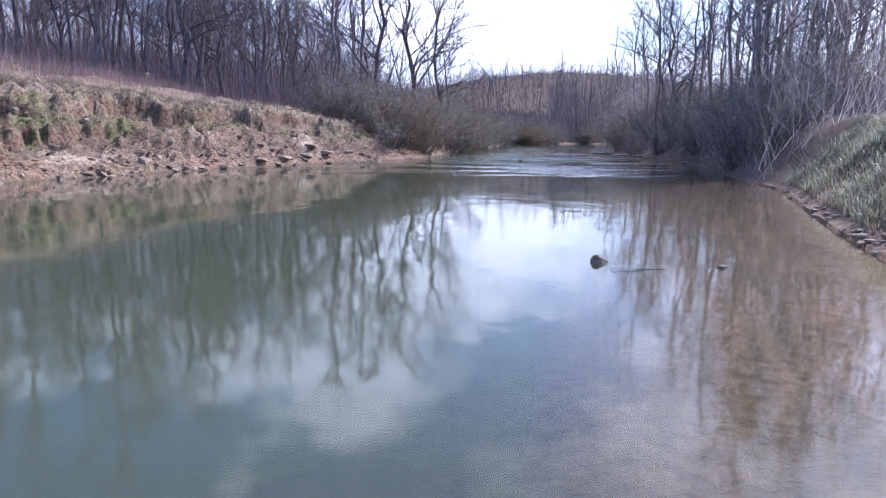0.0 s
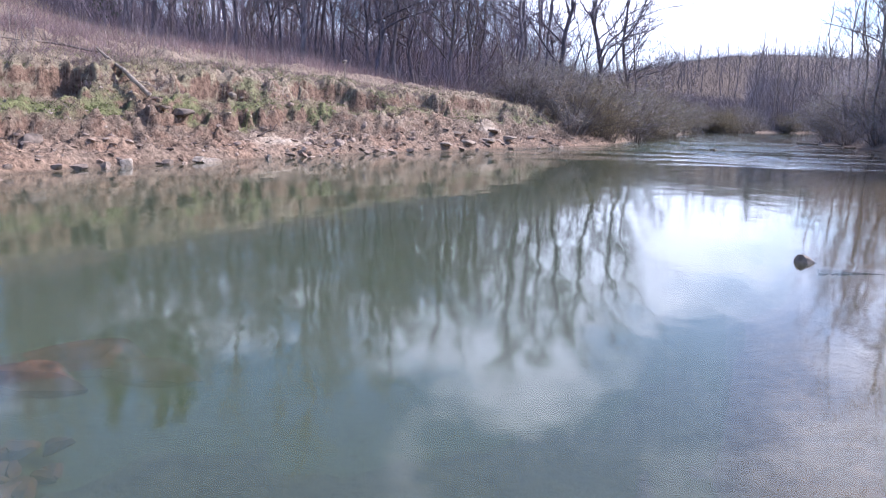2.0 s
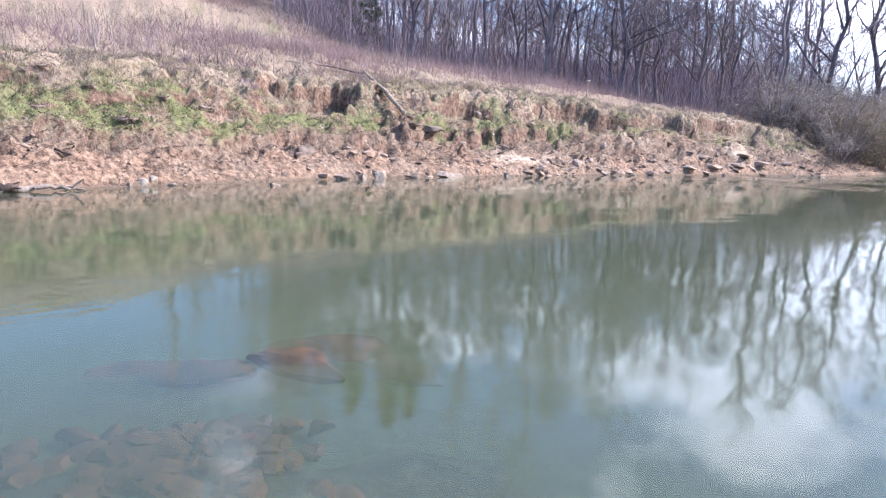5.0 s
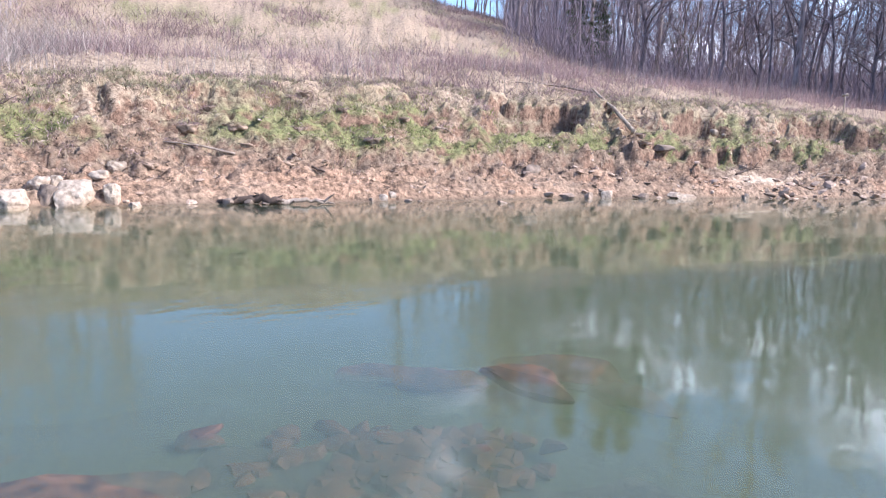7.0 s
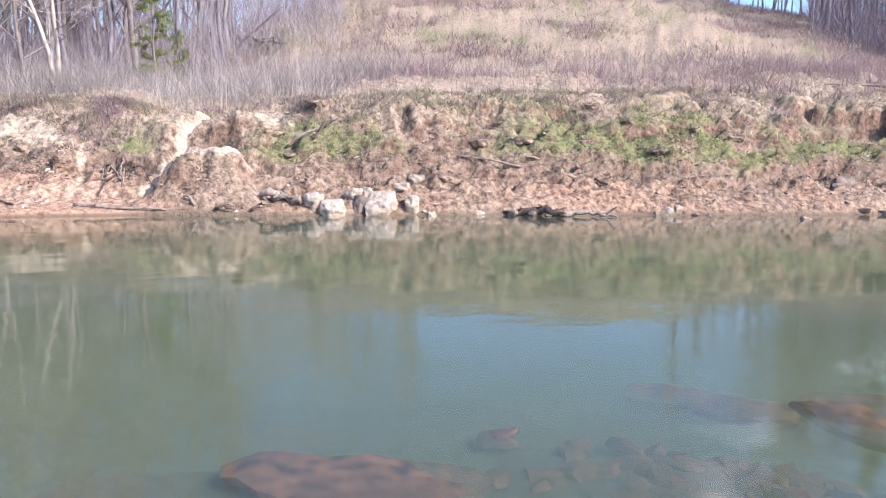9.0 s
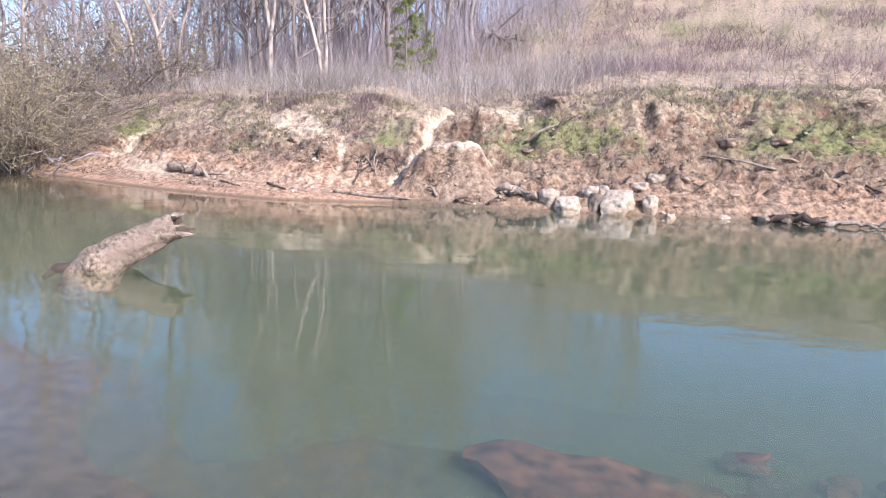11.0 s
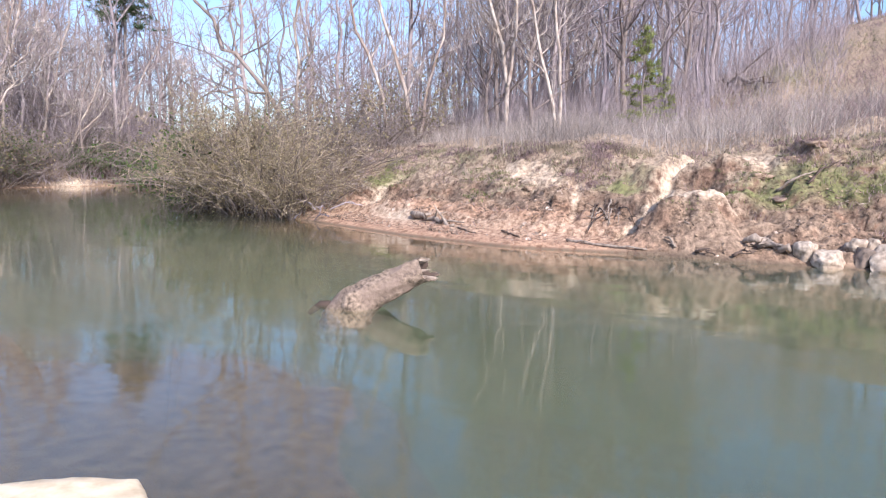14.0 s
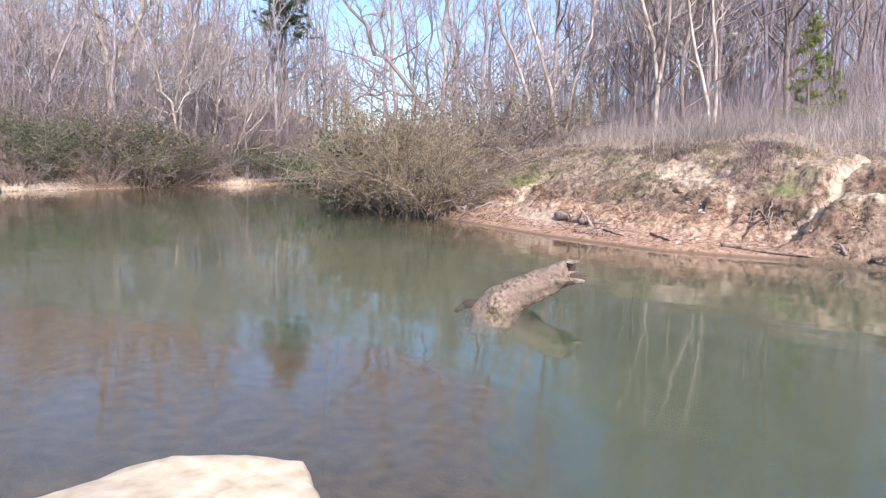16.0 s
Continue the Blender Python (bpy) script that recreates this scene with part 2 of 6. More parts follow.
def water_material(name, clear, murk, gloss=True):
    """Silty water: part of the light passes, part is scattered back by the silt, and the surface mirrors."""
    m, n, l, b = mat(name)
    n.remove(b)
    out = n["Material Output"]
    di, tr, mx = n.new("ShaderNodeBsdfDiffuse"), n.new("ShaderNodeBsdfTransparent"), n.new("ShaderNodeMixShader")
    di.inputs["Color"].default_value = (*murk, 1)
    tr.inputs["Color"].default_value = (0.93, 0.95, 0.9, 1)
    mx.inputs[0].default_value = clear
    l.new(di.outputs[0], mx.inputs[1])
    l.new(tr.outputs[0], mx.inputs[2])
    if not gloss:
        l.new(mx.outputs[0], out.inputs["Surface"])
        return m
    co, mp = n.new("ShaderNodeTexCoord"), n.new("ShaderNodeMapping")
    mp.inputs["Scale"].default_value = (1.0, 0.55, 1.0)
    l.new(co.outputs["Object"], mp.inputs[0])
    n1, n2, n3 = n.new("ShaderNodeTexNoise"), n.new("ShaderNodeTexNoise"), n.new("ShaderNodeTexNoise")
    n1.inputs["Scale"].default_value, n1.inputs["Detail"].default_value = 0.9, 3
    n2.inputs["Scale"].default_value, n2.inputs["Detail"].default_value = 7.0, 3
    n3.inputs["Scale"].default_value, n3.inputs["Detail"].default_value = 0.16, 3
    for q in (n1, n2, n3):
        l.new(mp.outputs[0], q.inputs["Vector"])
    r3 = n.new("ShaderNodeMapRange")
    r3.inputs["From Min"].default_value, r3.inputs["From Max"].default_value = 0.45, 0.75
    l.new(n3.outputs["Fac"], r3.inputs["Value"])
    # the riffle in the far reach
    sx, rr, rf, ad = n.new("ShaderNodeSeparateXYZ"), n.new("ShaderNodeMapRange"), n.new("ShaderNodeMapRange"), n.new("ShaderNodeMath")
    l.new(co.outputs["Object"], sx.inputs[0])
    rr.inputs["From Min"].default_value, rr.inputs["From Max"].default_value, rr.inputs["To Max"].default_value = 28.0, 42.0, 4.0
    rf.inputs["From Min"].default_value, rf.inputs["From Max"].default_value, rf.inputs["To Min"].default_value, rf.inputs["To Max"].default_value = 52.0, 70.0, 1.0, 0.2
    l.new(sx.outputs["Y"], rr.inputs["Value"])
    l.new(sx.outputs["Y"], rf.inputs["Value"])
    ad.operation = "MULTIPLY"
    l.new(rr.outputs[0], ad.inputs[0])
    l.new(rf.outputs[0], ad.inputs[1])
    mu = n.new("ShaderNodeMath")
    mu.operation = "MULTIPLY"
    l.new(n2.outputs["Fac"], mu.inputs[0])
    l.new(r3.outputs[0], mu.inputs[1])
    mp4, n4, m4 = n.new("ShaderNodeMapping"), n.new("ShaderNodeTexNoise"), n.new("ShaderNodeMath")
    mp4.inputs["Scale"].default_value = (0.35, 1.0, 1.0)
    n4.inputs["Scale"].default_value, n4.inputs["Detail"].default_value = 1.1, 3
    l.new(co.outputs["Object"], mp4.inputs[0])
    l.new(mp4.outputs[0], n4.inputs["Vector"])
    mp5, n5, r5, m5 = n.new("ShaderNodeMapping"), n.new("ShaderNodeTexNoise"), n.new("ShaderNodeMapRange"), n.new("ShaderNodeMath")
    mp5.inputs["Scale"].default_value = (0.16, 0.6, 1.0)
    n5.inputs["Scale"].default_value, n5.inputs["Detail"].default_value = 0.7, 2
    r5.inputs["From Min"].default_value, r5.inputs["From Max"].default_value = 0.47, 0.57
    l.new(co.outputs["Object"], mp5.inputs[0])
    l.new(mp5.outputs[0], n5.inputs["Vector"])
    l.new(n5.outputs["Fac"], r5.inputs["Value"])
    m5.operation = "MULTIPLY"
    l.new(ad.outputs[0], m5.inputs[0])
    l.new(r5.outputs[0], m5.inputs[1])
    m4.operation = "MULTIPLY"
    l.new(n4.outputs["Fac"], m4.inputs[0])
    l.new(m5.outputs[0], m4.inputs[1])
    b1, b2, b4 = n.new("ShaderNodeBump"), n.new("ShaderNodeBump"), n.new("ShaderNodeBump")
    b1.inputs["Strength"].default_value, b1.inputs["Distance"].default_value = 0.15, 0.08
    b2.inputs["Strength"].default_value, b2.inputs["Distance"].default_value = 0.08, 0.03
    b4.inputs["Strength"].default_value, b4.inputs["Distance"].default_value = 0.9, 0.09
    l.new(n1.outputs["Fac"], b1.inputs["Height"])
    l.new(mu.outputs[0], b2.inputs["Height"])
    l.new(m4.outputs[0], b4.inputs["Height"])
    l.new(b1.outputs[0], b2.inputs["Normal"])
    l.new(b2.outputs[0], b4.inputs["Normal"])
    gl, fr, m2 = n.new("ShaderNodeBsdfGlossy"), n.new("ShaderNodeFresnel"), n.new("ShaderNodeMixShader")
    gl.inputs["Roughness"].default_value = 0.05
    gl.inputs["Color"].default_value = (1, 1, 1, 1)
    fr.inputs["IOR"].default_value = 1.39
    l.new(b4.outputs[0], gl.inputs["Normal"])
    l.new(b4.outputs[0], fr.inputs["Normal"])
    l.new(fr.outputs[0], m2.inputs[0])
    l.new(mx.outputs[0], m2.inputs[1])
    l.new(gl.outputs[0], m2.inputs[2])
    l.new(m2.outputs[0], out.inputs["Surface"])
    return m


EARTH = ground_material()
WATER = water_material("river_water", 0.93, (0.45, 0.51, 0.33))
MURK = [water_material("silt_in_water_%d" % (k + 1), c, (0.108, 0.136, 0.086), gloss=False) for k, c in enumerate((0.76, 0.66, 0.6, 0.55, 0.5))]


# ---- mesh helpers ----
def mesh_of(name, verts, faces, material, smooth=False):
    me = bpy.data.meshes.new(name)
    me.from_pydata([tuple(v) for v in verts], [], faces)
    me.materials.append(material)
    if smooth:
        me.polygons.foreach_set("use_smooth", [True] * len(me.polygons))
    me.update()
    return me


def thing(name, label, category, group="", kind="", m=None):
    """An empty at a thing's base, the parent of its parts."""
    ob = tagged(new(name), label, category, group, kind)
    if m is not None:
        ob.matrix_world = m
    return ob


def part_mesh(name, me, parent, label=""):
    ob = new(name, me)
    ob.parent = parent
    if label:
        ob["label"] = label
    return ob


class Pile:
    """Vertices and faces of one mesh."""

    def __init__(self):
        self.v, self.f = [], []

    def tube(self, pts, radii, sides=5, cap=False):
        pts = [Vector(p) for p in pts]
        base = len(self.v)
        ref = Vector((0.31, 0.2, 0.93))
        for i, p in enumerate(pts):
            d = (pts[min(i + 1, len(pts) - 1)] - pts[max(i - 1, 0)]).normalized()
            u = d.cross(ref)
            if u.length < 0.05:
                u = d.cross(Vector((1, 0, 0)))
            u.normalize()
            w = d.cross(u)
            for k in range(sides):
                a = 2 * math.pi * k / sides
                self.v.append(p + (u * math.cos(a) + w * math.sin(a)) * radii[i])
        for i in range(len(pts) - 1):
            for k in range(sides):
                a, c = base + i * sides + k, base + i * sides + (k + 1) % sides
                self.f.append((a, c, c + sides, a + sides))
        if cap:
            self.f.append(tuple(base + k for k in range(sides))[::-1])
            self.f.append(tuple(base + (len(pts) - 1) * sides + k for k in range(sides)))

    def spike(self, p, q, r):
        """A thin tapering twig."""
        p, q = Vector(p), Vector(q)
        d = (q - p).normalized()
        u = d.cross(Vector((0.3, 0.5, 0.8)))
        u.normalize()
        w = d.cross(u)
        b = len(self.v)
        for a in (0, 2.09, 4.19):
            self.v.append(p + (u * math.cos(a) + w * math.sin(a)) * r)
        self.v.append(q)
        self.f += [(b, b + 1, b + 3), (b + 1, b + 2, b + 3), (b + 2, b, b + 3)]

    def leaf(self, p, size, rng):
        """A small folded leaf of two triangles."""
        d = Vector((rng.gauss(0, 1), rng.gauss(0, 1), rng.gauss(0, 0.7))).normalized()
        u = d.cross(Vector((rng.gauss(0, 1), rng.gauss(0, 1), rng.gauss(0, 1)))).normalized()
        p = Vector(p)
        b = len(self.v)
        self.v += [p, p + d * size * 0.5 + u * size * 0.28, p + d * size, p + d * size * 0.5 - u * size * 0.28]
        self.f += [(b, b + 1, b + 2), (b, b + 2, b + 3)]

    def mesh(self, name, material, smooth=True):
        return mesh_of(name, self.v, self.f, material, smooth)


# ---- the land: river outline, banks, terrace and hill ----
FAR_BANK = [(60, 190), (30, 150), (10, 118), (3.5, 85), (0.2, 58), (-1.2, 48), (-2.9, 42.6), (-5.5, 37.5), (-8.0, 31.8), (-10.2, 26.6),
            (-11.6, 22.2), (-13.4, 15.9), (-13.9, 11.2), (-14.6, 6.6), (-15.1, 2.0), (-15.6, -1.1), (-15.5, -3.6), (-17.0, -6.8),
            (-19.6, -10.6), (-21.6, -14.2), (-23.2, -17.4), (-26.5, -20.8), (-32.0, -24.0), (-45.0, -29.0), (-80.0, -38.0), (-150.0, -50.0)]
NEAR_BANK = [(-150, -68), (-80, -50), (-49, -39.5), (-41.5, -37.5), (-31.2, -37.2), (-19.5, -34.4), (-9, -28), (-2, -20), (2.0, -12), (0.4, -5.0),
             (-0.3, -2.4), (-1.3, -1.6), (-1.7, -0.5), (-1.4, 0.9), (0.0, 1.6), (1.6, 1.9), (3.4, 3.6), (5.2, 7.2), (6.4, 10.8),
             (7.2, 13.4), (8.6, 17.3), (11.0, 23.6), (12.6, 31.4), (15.8, 45.0), (16.5, 58), (17.0, 72.0), (24, 105), (48, 135), (80, 175)]
OUTLINE = np.array(FAR_BANK + NEAR_BANK, float)
# height of the bank's edge by azimuth round the standing point (degrees to the left of +y)
EDGE_AZ = [-8, 0, 4, 12, 21, 31, 45, 58, 68, 76, 82, 88, 98, 110, 116, 121, 126, 150]
EDGE_Z = [1.6, 1.7, 2.0, 2.7, 2.9, 3.1, 2.95, 2.9, 2.7, 2.7, 2.4, 2.15, 2.0, 2.0, 1.8, 1.3, 1.2, 1.2]


def seg_dist(x, y, pts):
    """Distance to an open line, and how far along it."""
    best, along = np.full(np.shape(x), 1e9), np.zeros(np.shape(x))
    run = 0.0
    for (ax, ay), (bx, by) in zip(pts[:-1], pts[1:]):
        dx, dy = bx - ax, by - ay
        ln = math.hypot(dx, dy)
        t = np.clip(((x - ax) * dx + (y - ay) * dy) / ln ** 2, 0, 1)
        d = np.hypot(x - ax - t * dx, y - ay - t * dy)
        near = d < best
        best, along = np.where(near, d, best), np.where(near, run + t * ln, along)
        run += ln
    return best, along


def in_river(x, y):
    c = np.zeros(np.shape(x), bool)
    n = len(OUTLINE)
    for i in range(n):
        (ax, ay), (bx, by) = OUTLINE[i], OUTLINE[(i + 1) % n]
        if ay == by:
            continue
        c ^= ((ay > y) != (by > y)) & (x < (bx - ax) * (y - ay) / (by - ay) + ax)
    return c


# scars in the far bank: azimuth, distance up the bank, radius, depth
SCARS = [(42.9, 3.1, 0.9, 0.85), (44.8, 3.5, 0.7, 0.7), (35.3, 3.6, 0.5, 0.4), (31.5, 3.0, 0.65, 0.8), (24.0, 3.4, 0.9, 0.8), (21.6, 2.7, 0.75, 0.85), (34.0, 1.4, 0.5, 0.5), (28.2, 1.4, 0.9, 0.6), (25.4, 1.7, 0.8, 0.6),
         (48.2, 2.0, 0.5, 0.35), (39.5, 2.2, 0.5, 0.35), 
         (96.8, 3.1, 0.5, 0.5), (94.8, 2.5, 0.4, 0.4), (102.5, 2.1, 0.5, 0.35), (106.5, 2.3, 0.5, 0.3), (16.5, 3.0, 0.9, 0.5), (12.0, 2.8, 1.0, 0.5)]


HILL_AZ = [18] + [24.0, 28.0, 32.0, 36.5, 41.2, 46.2, 50.0, 53.6, 60.0, 66.0, 70.8, 74.4, 77.0, 80.1, 82.5, 85.0, 87.0, 90.3, 94.0, 98.0, 104.0] + [110]
HILL_H = [0] + [1.0, 1.3, 1.9, 3.5, 5.3, 8.2, 9.3, 10.5, 11.7, 12.2, 12.1, 11.9, 11.6, 10.8, 9.8, 7.7, 5.8, 3.7, 2.3, 1.5, 1.3] + [0]      # the hill's height by azimuth


def polar(x, y):
    return np.degrees(np.arctan2(-np.asarray(x), np.asarray(y)))


def land(x, y, want_cover=False):
    """Height of the ground, and what covers it."""
    x, y = np.asarray(x, float), np.asarray(y, float)
    df, sf = seg_dist(x, y, FAR_BANK)
    dn, sn = seg_dist(x, y, NEAR_BANK)
    wet = in_river(x, y)
    az, r = polar(x, y), np.hypot(x, y)
    far_side = (df < dn)
    far_land = far_side & ~wet
    d = df
    crest = np.interp(az, EDGE_AZ, EDGE_Z)
    # far bank: beach, eroded slope, scarp, grassy shoulder, terrace
    bar = sstep(92, 97, az) * (1 - sstep(116, 120, az)) * 1.0
    dd = np.maximum(d - 1.3 * bar * sstep(0, 1.3, d), 0.0)
    lo_edge = 1.55 + 0.75 * fbm(sf * 0.42, d * 0.12, 3, 3) + 0.3 * fbm(x * 1.3, y * 1.3, 5, 3)
    hi_edge = 3.05 + 0.6 * fbm(sf * 0.36, d * 0.12, 7, 3) + 0.45 * fbm(x * 1.2, y * 1.2, 11, 3)
    lo_cut, hi_cut = np.clip(0.65 + 1.3 * fbm(sf * 0.3, 0 * sf, 13, 2), 0.15, 1), np.clip(0.6 + 1.3 * fbm(sf * 0.33, 0 * sf, 15, 2), 0.15, 1)
    prof = 0.07 * sstep(0, 0.35, dd) + 0.2 * np.clip((dd - 0.1) / 1.5, 0, 1) + 0.17 * (lo_cut * sstep(-0.16, 0.2, dd - lo_edge) + (1 - lo_cut) * sstep(0.8, 2.4, dd))
    prof = prof + 0.22 * np.clip((dd - 1.6) / 1.4, 0, 1) + 0.24 * (hi_cut * sstep(-0.35, 0.35, dd - hi_edge) + (1 - hi_cut) * sstep(2.3, 3.9, dd)) + 0.1 * np.clip((dd - 3.2) / 1.8, 0, 1)
    prof = crest * prof
    prof = prof + 0.2 * np.minimum(d, 1.5) * bar
    lumps = (0.3 - 0.12 * sstep(84, 90, az)) * fbm(x * 1.1, y * 1.1, 21, 4) * sstep(0.4, 1.5, d) + 0.16 * fbm(sf * 1.2, d * 3.4, 23, 4) * sstep(0.1, 0.6, d) * (1 - sstep(3.5, 6, d)) + (0.22 + 0.06 * sstep(50, 35, az) - 0.08 * sstep(84, 90, az)) * fbm(x * 4.0, y * 4.0, 33, 3) * sstep(0.1, 0.8, d) * (1 - 0.6 * sstep(4, 8, d))
    flat = bar * (1 - sstep(1.3, 1.9, d))          # the mud bar stays smooth
    lumps = lumps * (1 - 0.9 * flat)
    gully = np.zeros_like(x)
    main = np.interp(d, [0.4, 1.2, 1.8, 2.8, 3.4, 5.0, 6.5], [95.0, 93.8, 92.3, 91.5, 91.0, 89.0, 87.3])
    wide = np.interp(d, [0.4, 1.5, 2.4, 3.2, 5.0], [0.26, 0.16, 0.11, 0.14, 0.3])
    gully = gully + 0.38 * np.exp(-(((az - main) * np.pi / 180 * r) / wide) ** 2) * sstep(0.5, 1.0, d) * (1 - sstep(4.6, 6.5, d))
    for ga, gw, gd, slant in ((98.2, 0.13, 0.16, 0.2), (114.2, 0.2, 0.16, 1.6), (117.2, 0.16, 0.14, 0.5)):
        off = (az - ga - slant * (2.0 - d)) * np.pi / 180 * r
        gully = gully + gd * np.exp(-(off / gw) ** 2) * sstep(1.5, 1.9, d) * (1 - sstep(3.2, 4.5, d))
    mound = 0.72 * np.exp(-(((az - 89.9) * np.pi / 180 * r) / 1.0) ** 4) * np.exp(-((d - 1.15) / 0.68) ** 2)
    # ledges: treads of slumped earth between steep risers
    rise = 0.36 + 0.1 * fbm(sf * 0.15, 0 * sf, 205, 2)
    ph = (prof + 0.5 * fbm(x * 0.55, y * 0.55, 201, 3) + 0.16 * fbm(x * 2.2, y * 2.2, 203, 3)) / rise
    fr = ph - np.floor(ph)
    rough = sstep(-0.35, 0.15, fbm(x * 0.4, y * 0.4, 207, 3)) * sstep(0.5, 0.9, d) * (1 - sstep(4.0, 5.2, d)) * (1 - 0.55 * sstep(84, 90, az))
    ledge = (0.25 * fr + 0.75 * sstep(0.72, 0.95, fr) - fr + 0.25) * rise * rough * (1 - flat) * (1 - np.clip(3 * gully, 0, 1))
    zf = prof + lumps - gully + mound + ledge
    # slips: the ground drops to the level of the slope below, with a steep wall at the back
    scar = np.zeros_like(x)
    wob = 1 + 0.6 * fbm(x * 1.8, y * 1.8, 43, 3)
    waz, wd = az + 1.6 * fbm(x * 0.9, y * 0.9, 45, 3), d + 0.5 * fbm(x * 1.1 + 5, y * 1.1, 47, 3)
    for sa, sd, sr, depth in SCARS:
        off = np.hypot((waz - sa) * np.pi / 180 * r / 1.7, (wd - sd) * 1.3) * wob / sr
        low = crest * np.interp(sd - sr, [0, 1.5, 2.4, 3.0, 3.9, 5.0], [0.03, 0.3, 0.5, 0.63, 0.86, 1.0]) + 0.2 * (d - sd + sr)
        drop = np.maximum(zf - low, 0) * (1 - sstep(0.75, 1.12, off)) * np.clip(depth * 1.1, 0.25, 0.9)
        scar = np.maximum(scar, drop)
    step = 0.09 * (sstep(0.1, 0.5, (prof * 4.6 + 0.9 * fbm(sf * 0.7, d * 0.3, 25, 3)) % 1.0) - 0.5) * sstep(0.2, 0.6, d) * (1 - sstep(2.6, 3.6, d)) * (1 - 0.9 * flat)
    zf = zf - scar + step * 1.3
    # terrace and hill
    back = 0.55 * sstep(4, 10, d) + 0.012 * np.maximum(d - 8, 0)
    hill = np.interp(az, HILL_AZ, HILL_H) * sstep(21, 76, r) * (1 - 0.55 * sstep(78, 150, r))
    woodrise = 2.6 * sstep(80, 92, az) * (1 - sstep(98, 118, az)) * sstep(30, 60, r) + 10.0 * sstep(3, 12, az) * (1 - sstep(46, 60, az)) * sstep(62, 150, r)
    rearrise = 3.5 * sstep(-11, -17, az) * sstep(-60, -45, az) * sstep(40, 110, r) + 9.0 * sstep(124, 134, az) * sstep(56, 120, r)
    zf = zf + (back + hill + woodrise) * sstep(3, 9, d) * sstep(-14, -4, az) * (1 - sstep(128, 140, az)) + 0.25 * fbm(x * 0.25, y * 0.25, 41, 4) * sstep(5, 12, d)
    # near side: gravel shelf under the standing point, grassy slope to the right, low woods behind
    ridge = sstep(0, 3.0, dn)
    zn = 0.06 + 0.16 * sstep(0, 0.7, dn) + ridge * (0.9 + 0.6 * fbm(x * 0.3, y * 0.3, 51, 3)) * sstep(2.6, 7, r) + 0.9 * sstep(2, 9, dn) * sstep(8, 14, r)
    zn = zn + 0.7 * sstep(0.5, 2.4, dn) * sstep(38, 44, r) * (az > 90) 
    zn = zn + 0.12 * fbm(x * 1.7, y * 1.7, 55, 4) * sstep(0.1, 1.0, dn) * sstep(2.5, 5, r)
    zn = zn + rearrise * sstep(3, 10, dn) + 1.3 * sstep(0.2, 3.2, dn) * sstep(-14, -22, az) * sstep(-75, -60, az) * sstep(6, 10, r)
    away = sstep(160, 330, r)
    zl = np.where(far_land, zf, zn) + away * (3 + 23 * np.exp(-((az + 11) / 17) ** 2)) * np.where(wet, 0, 1)
    # bed
    shelf = np.interp(az, [-15, -7, 25, 108, 116, 134], [0.012, 0.07, 0.085, 0.085, 0.04, 0.018])
    depth = np.minimum(np.minimum(np.interp(az, [-15, -7, 108, 118], [0.035, 0.07, 0.06, 0.04]) + shelf * dn + 0.5 * sstep(0, 5, dn - np.interp(az, [-8, 10, 112, 130], [6.5, 4.0, 4.0, 5.5])), 0.08 + np.interp(az, [86, 96, 122, 132], [0.5, 0.13, 0.13, 0.3]) * df), 1.25)
    depth = np.minimum(depth, 0.34 + 0.3 * np.maximum(np.hypot((az - 53) * np.pi / 180 * r, r - 4.1) - 0.9, 0))      # the stony shoal
    bed = -depth + 0.05 * fbm(x * 2.0, y * 2.0, 61, 3) * np.minimum(dn, 1.0) * np.minimum(df, 1.0)
    z = np.where(wet, bed, zl)
    if not want_cover:
        return z
    patch = fbm(x * 0.55, y * 0.55, 71, 4)
    patch2 = fbm(x * 0.8 + 40, y * 0.8, 73, 4)
    on = far_land * 1.0
    h = z / np.maximum(crest, 0.5)
    face = np.maximum(lo_cut * np.exp(-((dd - lo_edge) / 0.2) ** 2), hi_cut * np.exp(-((dd - hi_edge) / 0.3) ** 2))
    green = on * sstep(-0.1, 0.35, dd - lo_edge - 0.4 * sstep(42, 34, az)) * (1 - 0.7 * sstep(0.1, 0.5, dd - hi_edge)) * (1 - sstep(4.5, 6, d)) * sstep(-0.2, 0.25, patch2 + 0.42 * np.exp(-((az - 47) / 12) ** 2) + 0.36 * np.exp(-((az - 22) / 9) ** 2) - 0.04 - 0.08 * sstep(40, 34, az) + 0.16 * np.exp(-((az - 83) / 5) ** 2) - 0.15 * sstep(88, 92, az)) * (1 - 0.7 * face)
    green = np.maximum(green, on * 0.75 * sstep(0.1, 0.4, patch2) * sstep(30, 40, r) * (hill > 2))
    straw = on * sstep(0.45, 0.7, h + 0.35 * patch2) * 0.6
    straw = np.maximum(straw, on * sstep(0.2, 0.7, dd - hi_edge))
    litter = on * np.maximum(sstep(-0.1, 0.25, patch + 0.05) * 0.85 * sstep(0.5, 1.3, d), 0.95 * face)
    litter = np.maximum(litter, on * (woodrise > 0.4) * (hill < 4.0) * 1.0)
    reach = on * np.maximum((1 - sstep(3, 8, az)) * sstep(52, 60, r), sstep(90, 120, r))
    litter, straw = np.maximum(litter, reach), straw * (1 - reach)
    straw = straw * np.where((woodrise > 0.4) & (hill < 4.0), 0.25, 1.0)
    sand = on * np.clip(gully * 4.5 + 2.6 * mound * sstep(1.0, 1.35, d), 0, 1.1) * (0.85 + 0.4 * patch2)
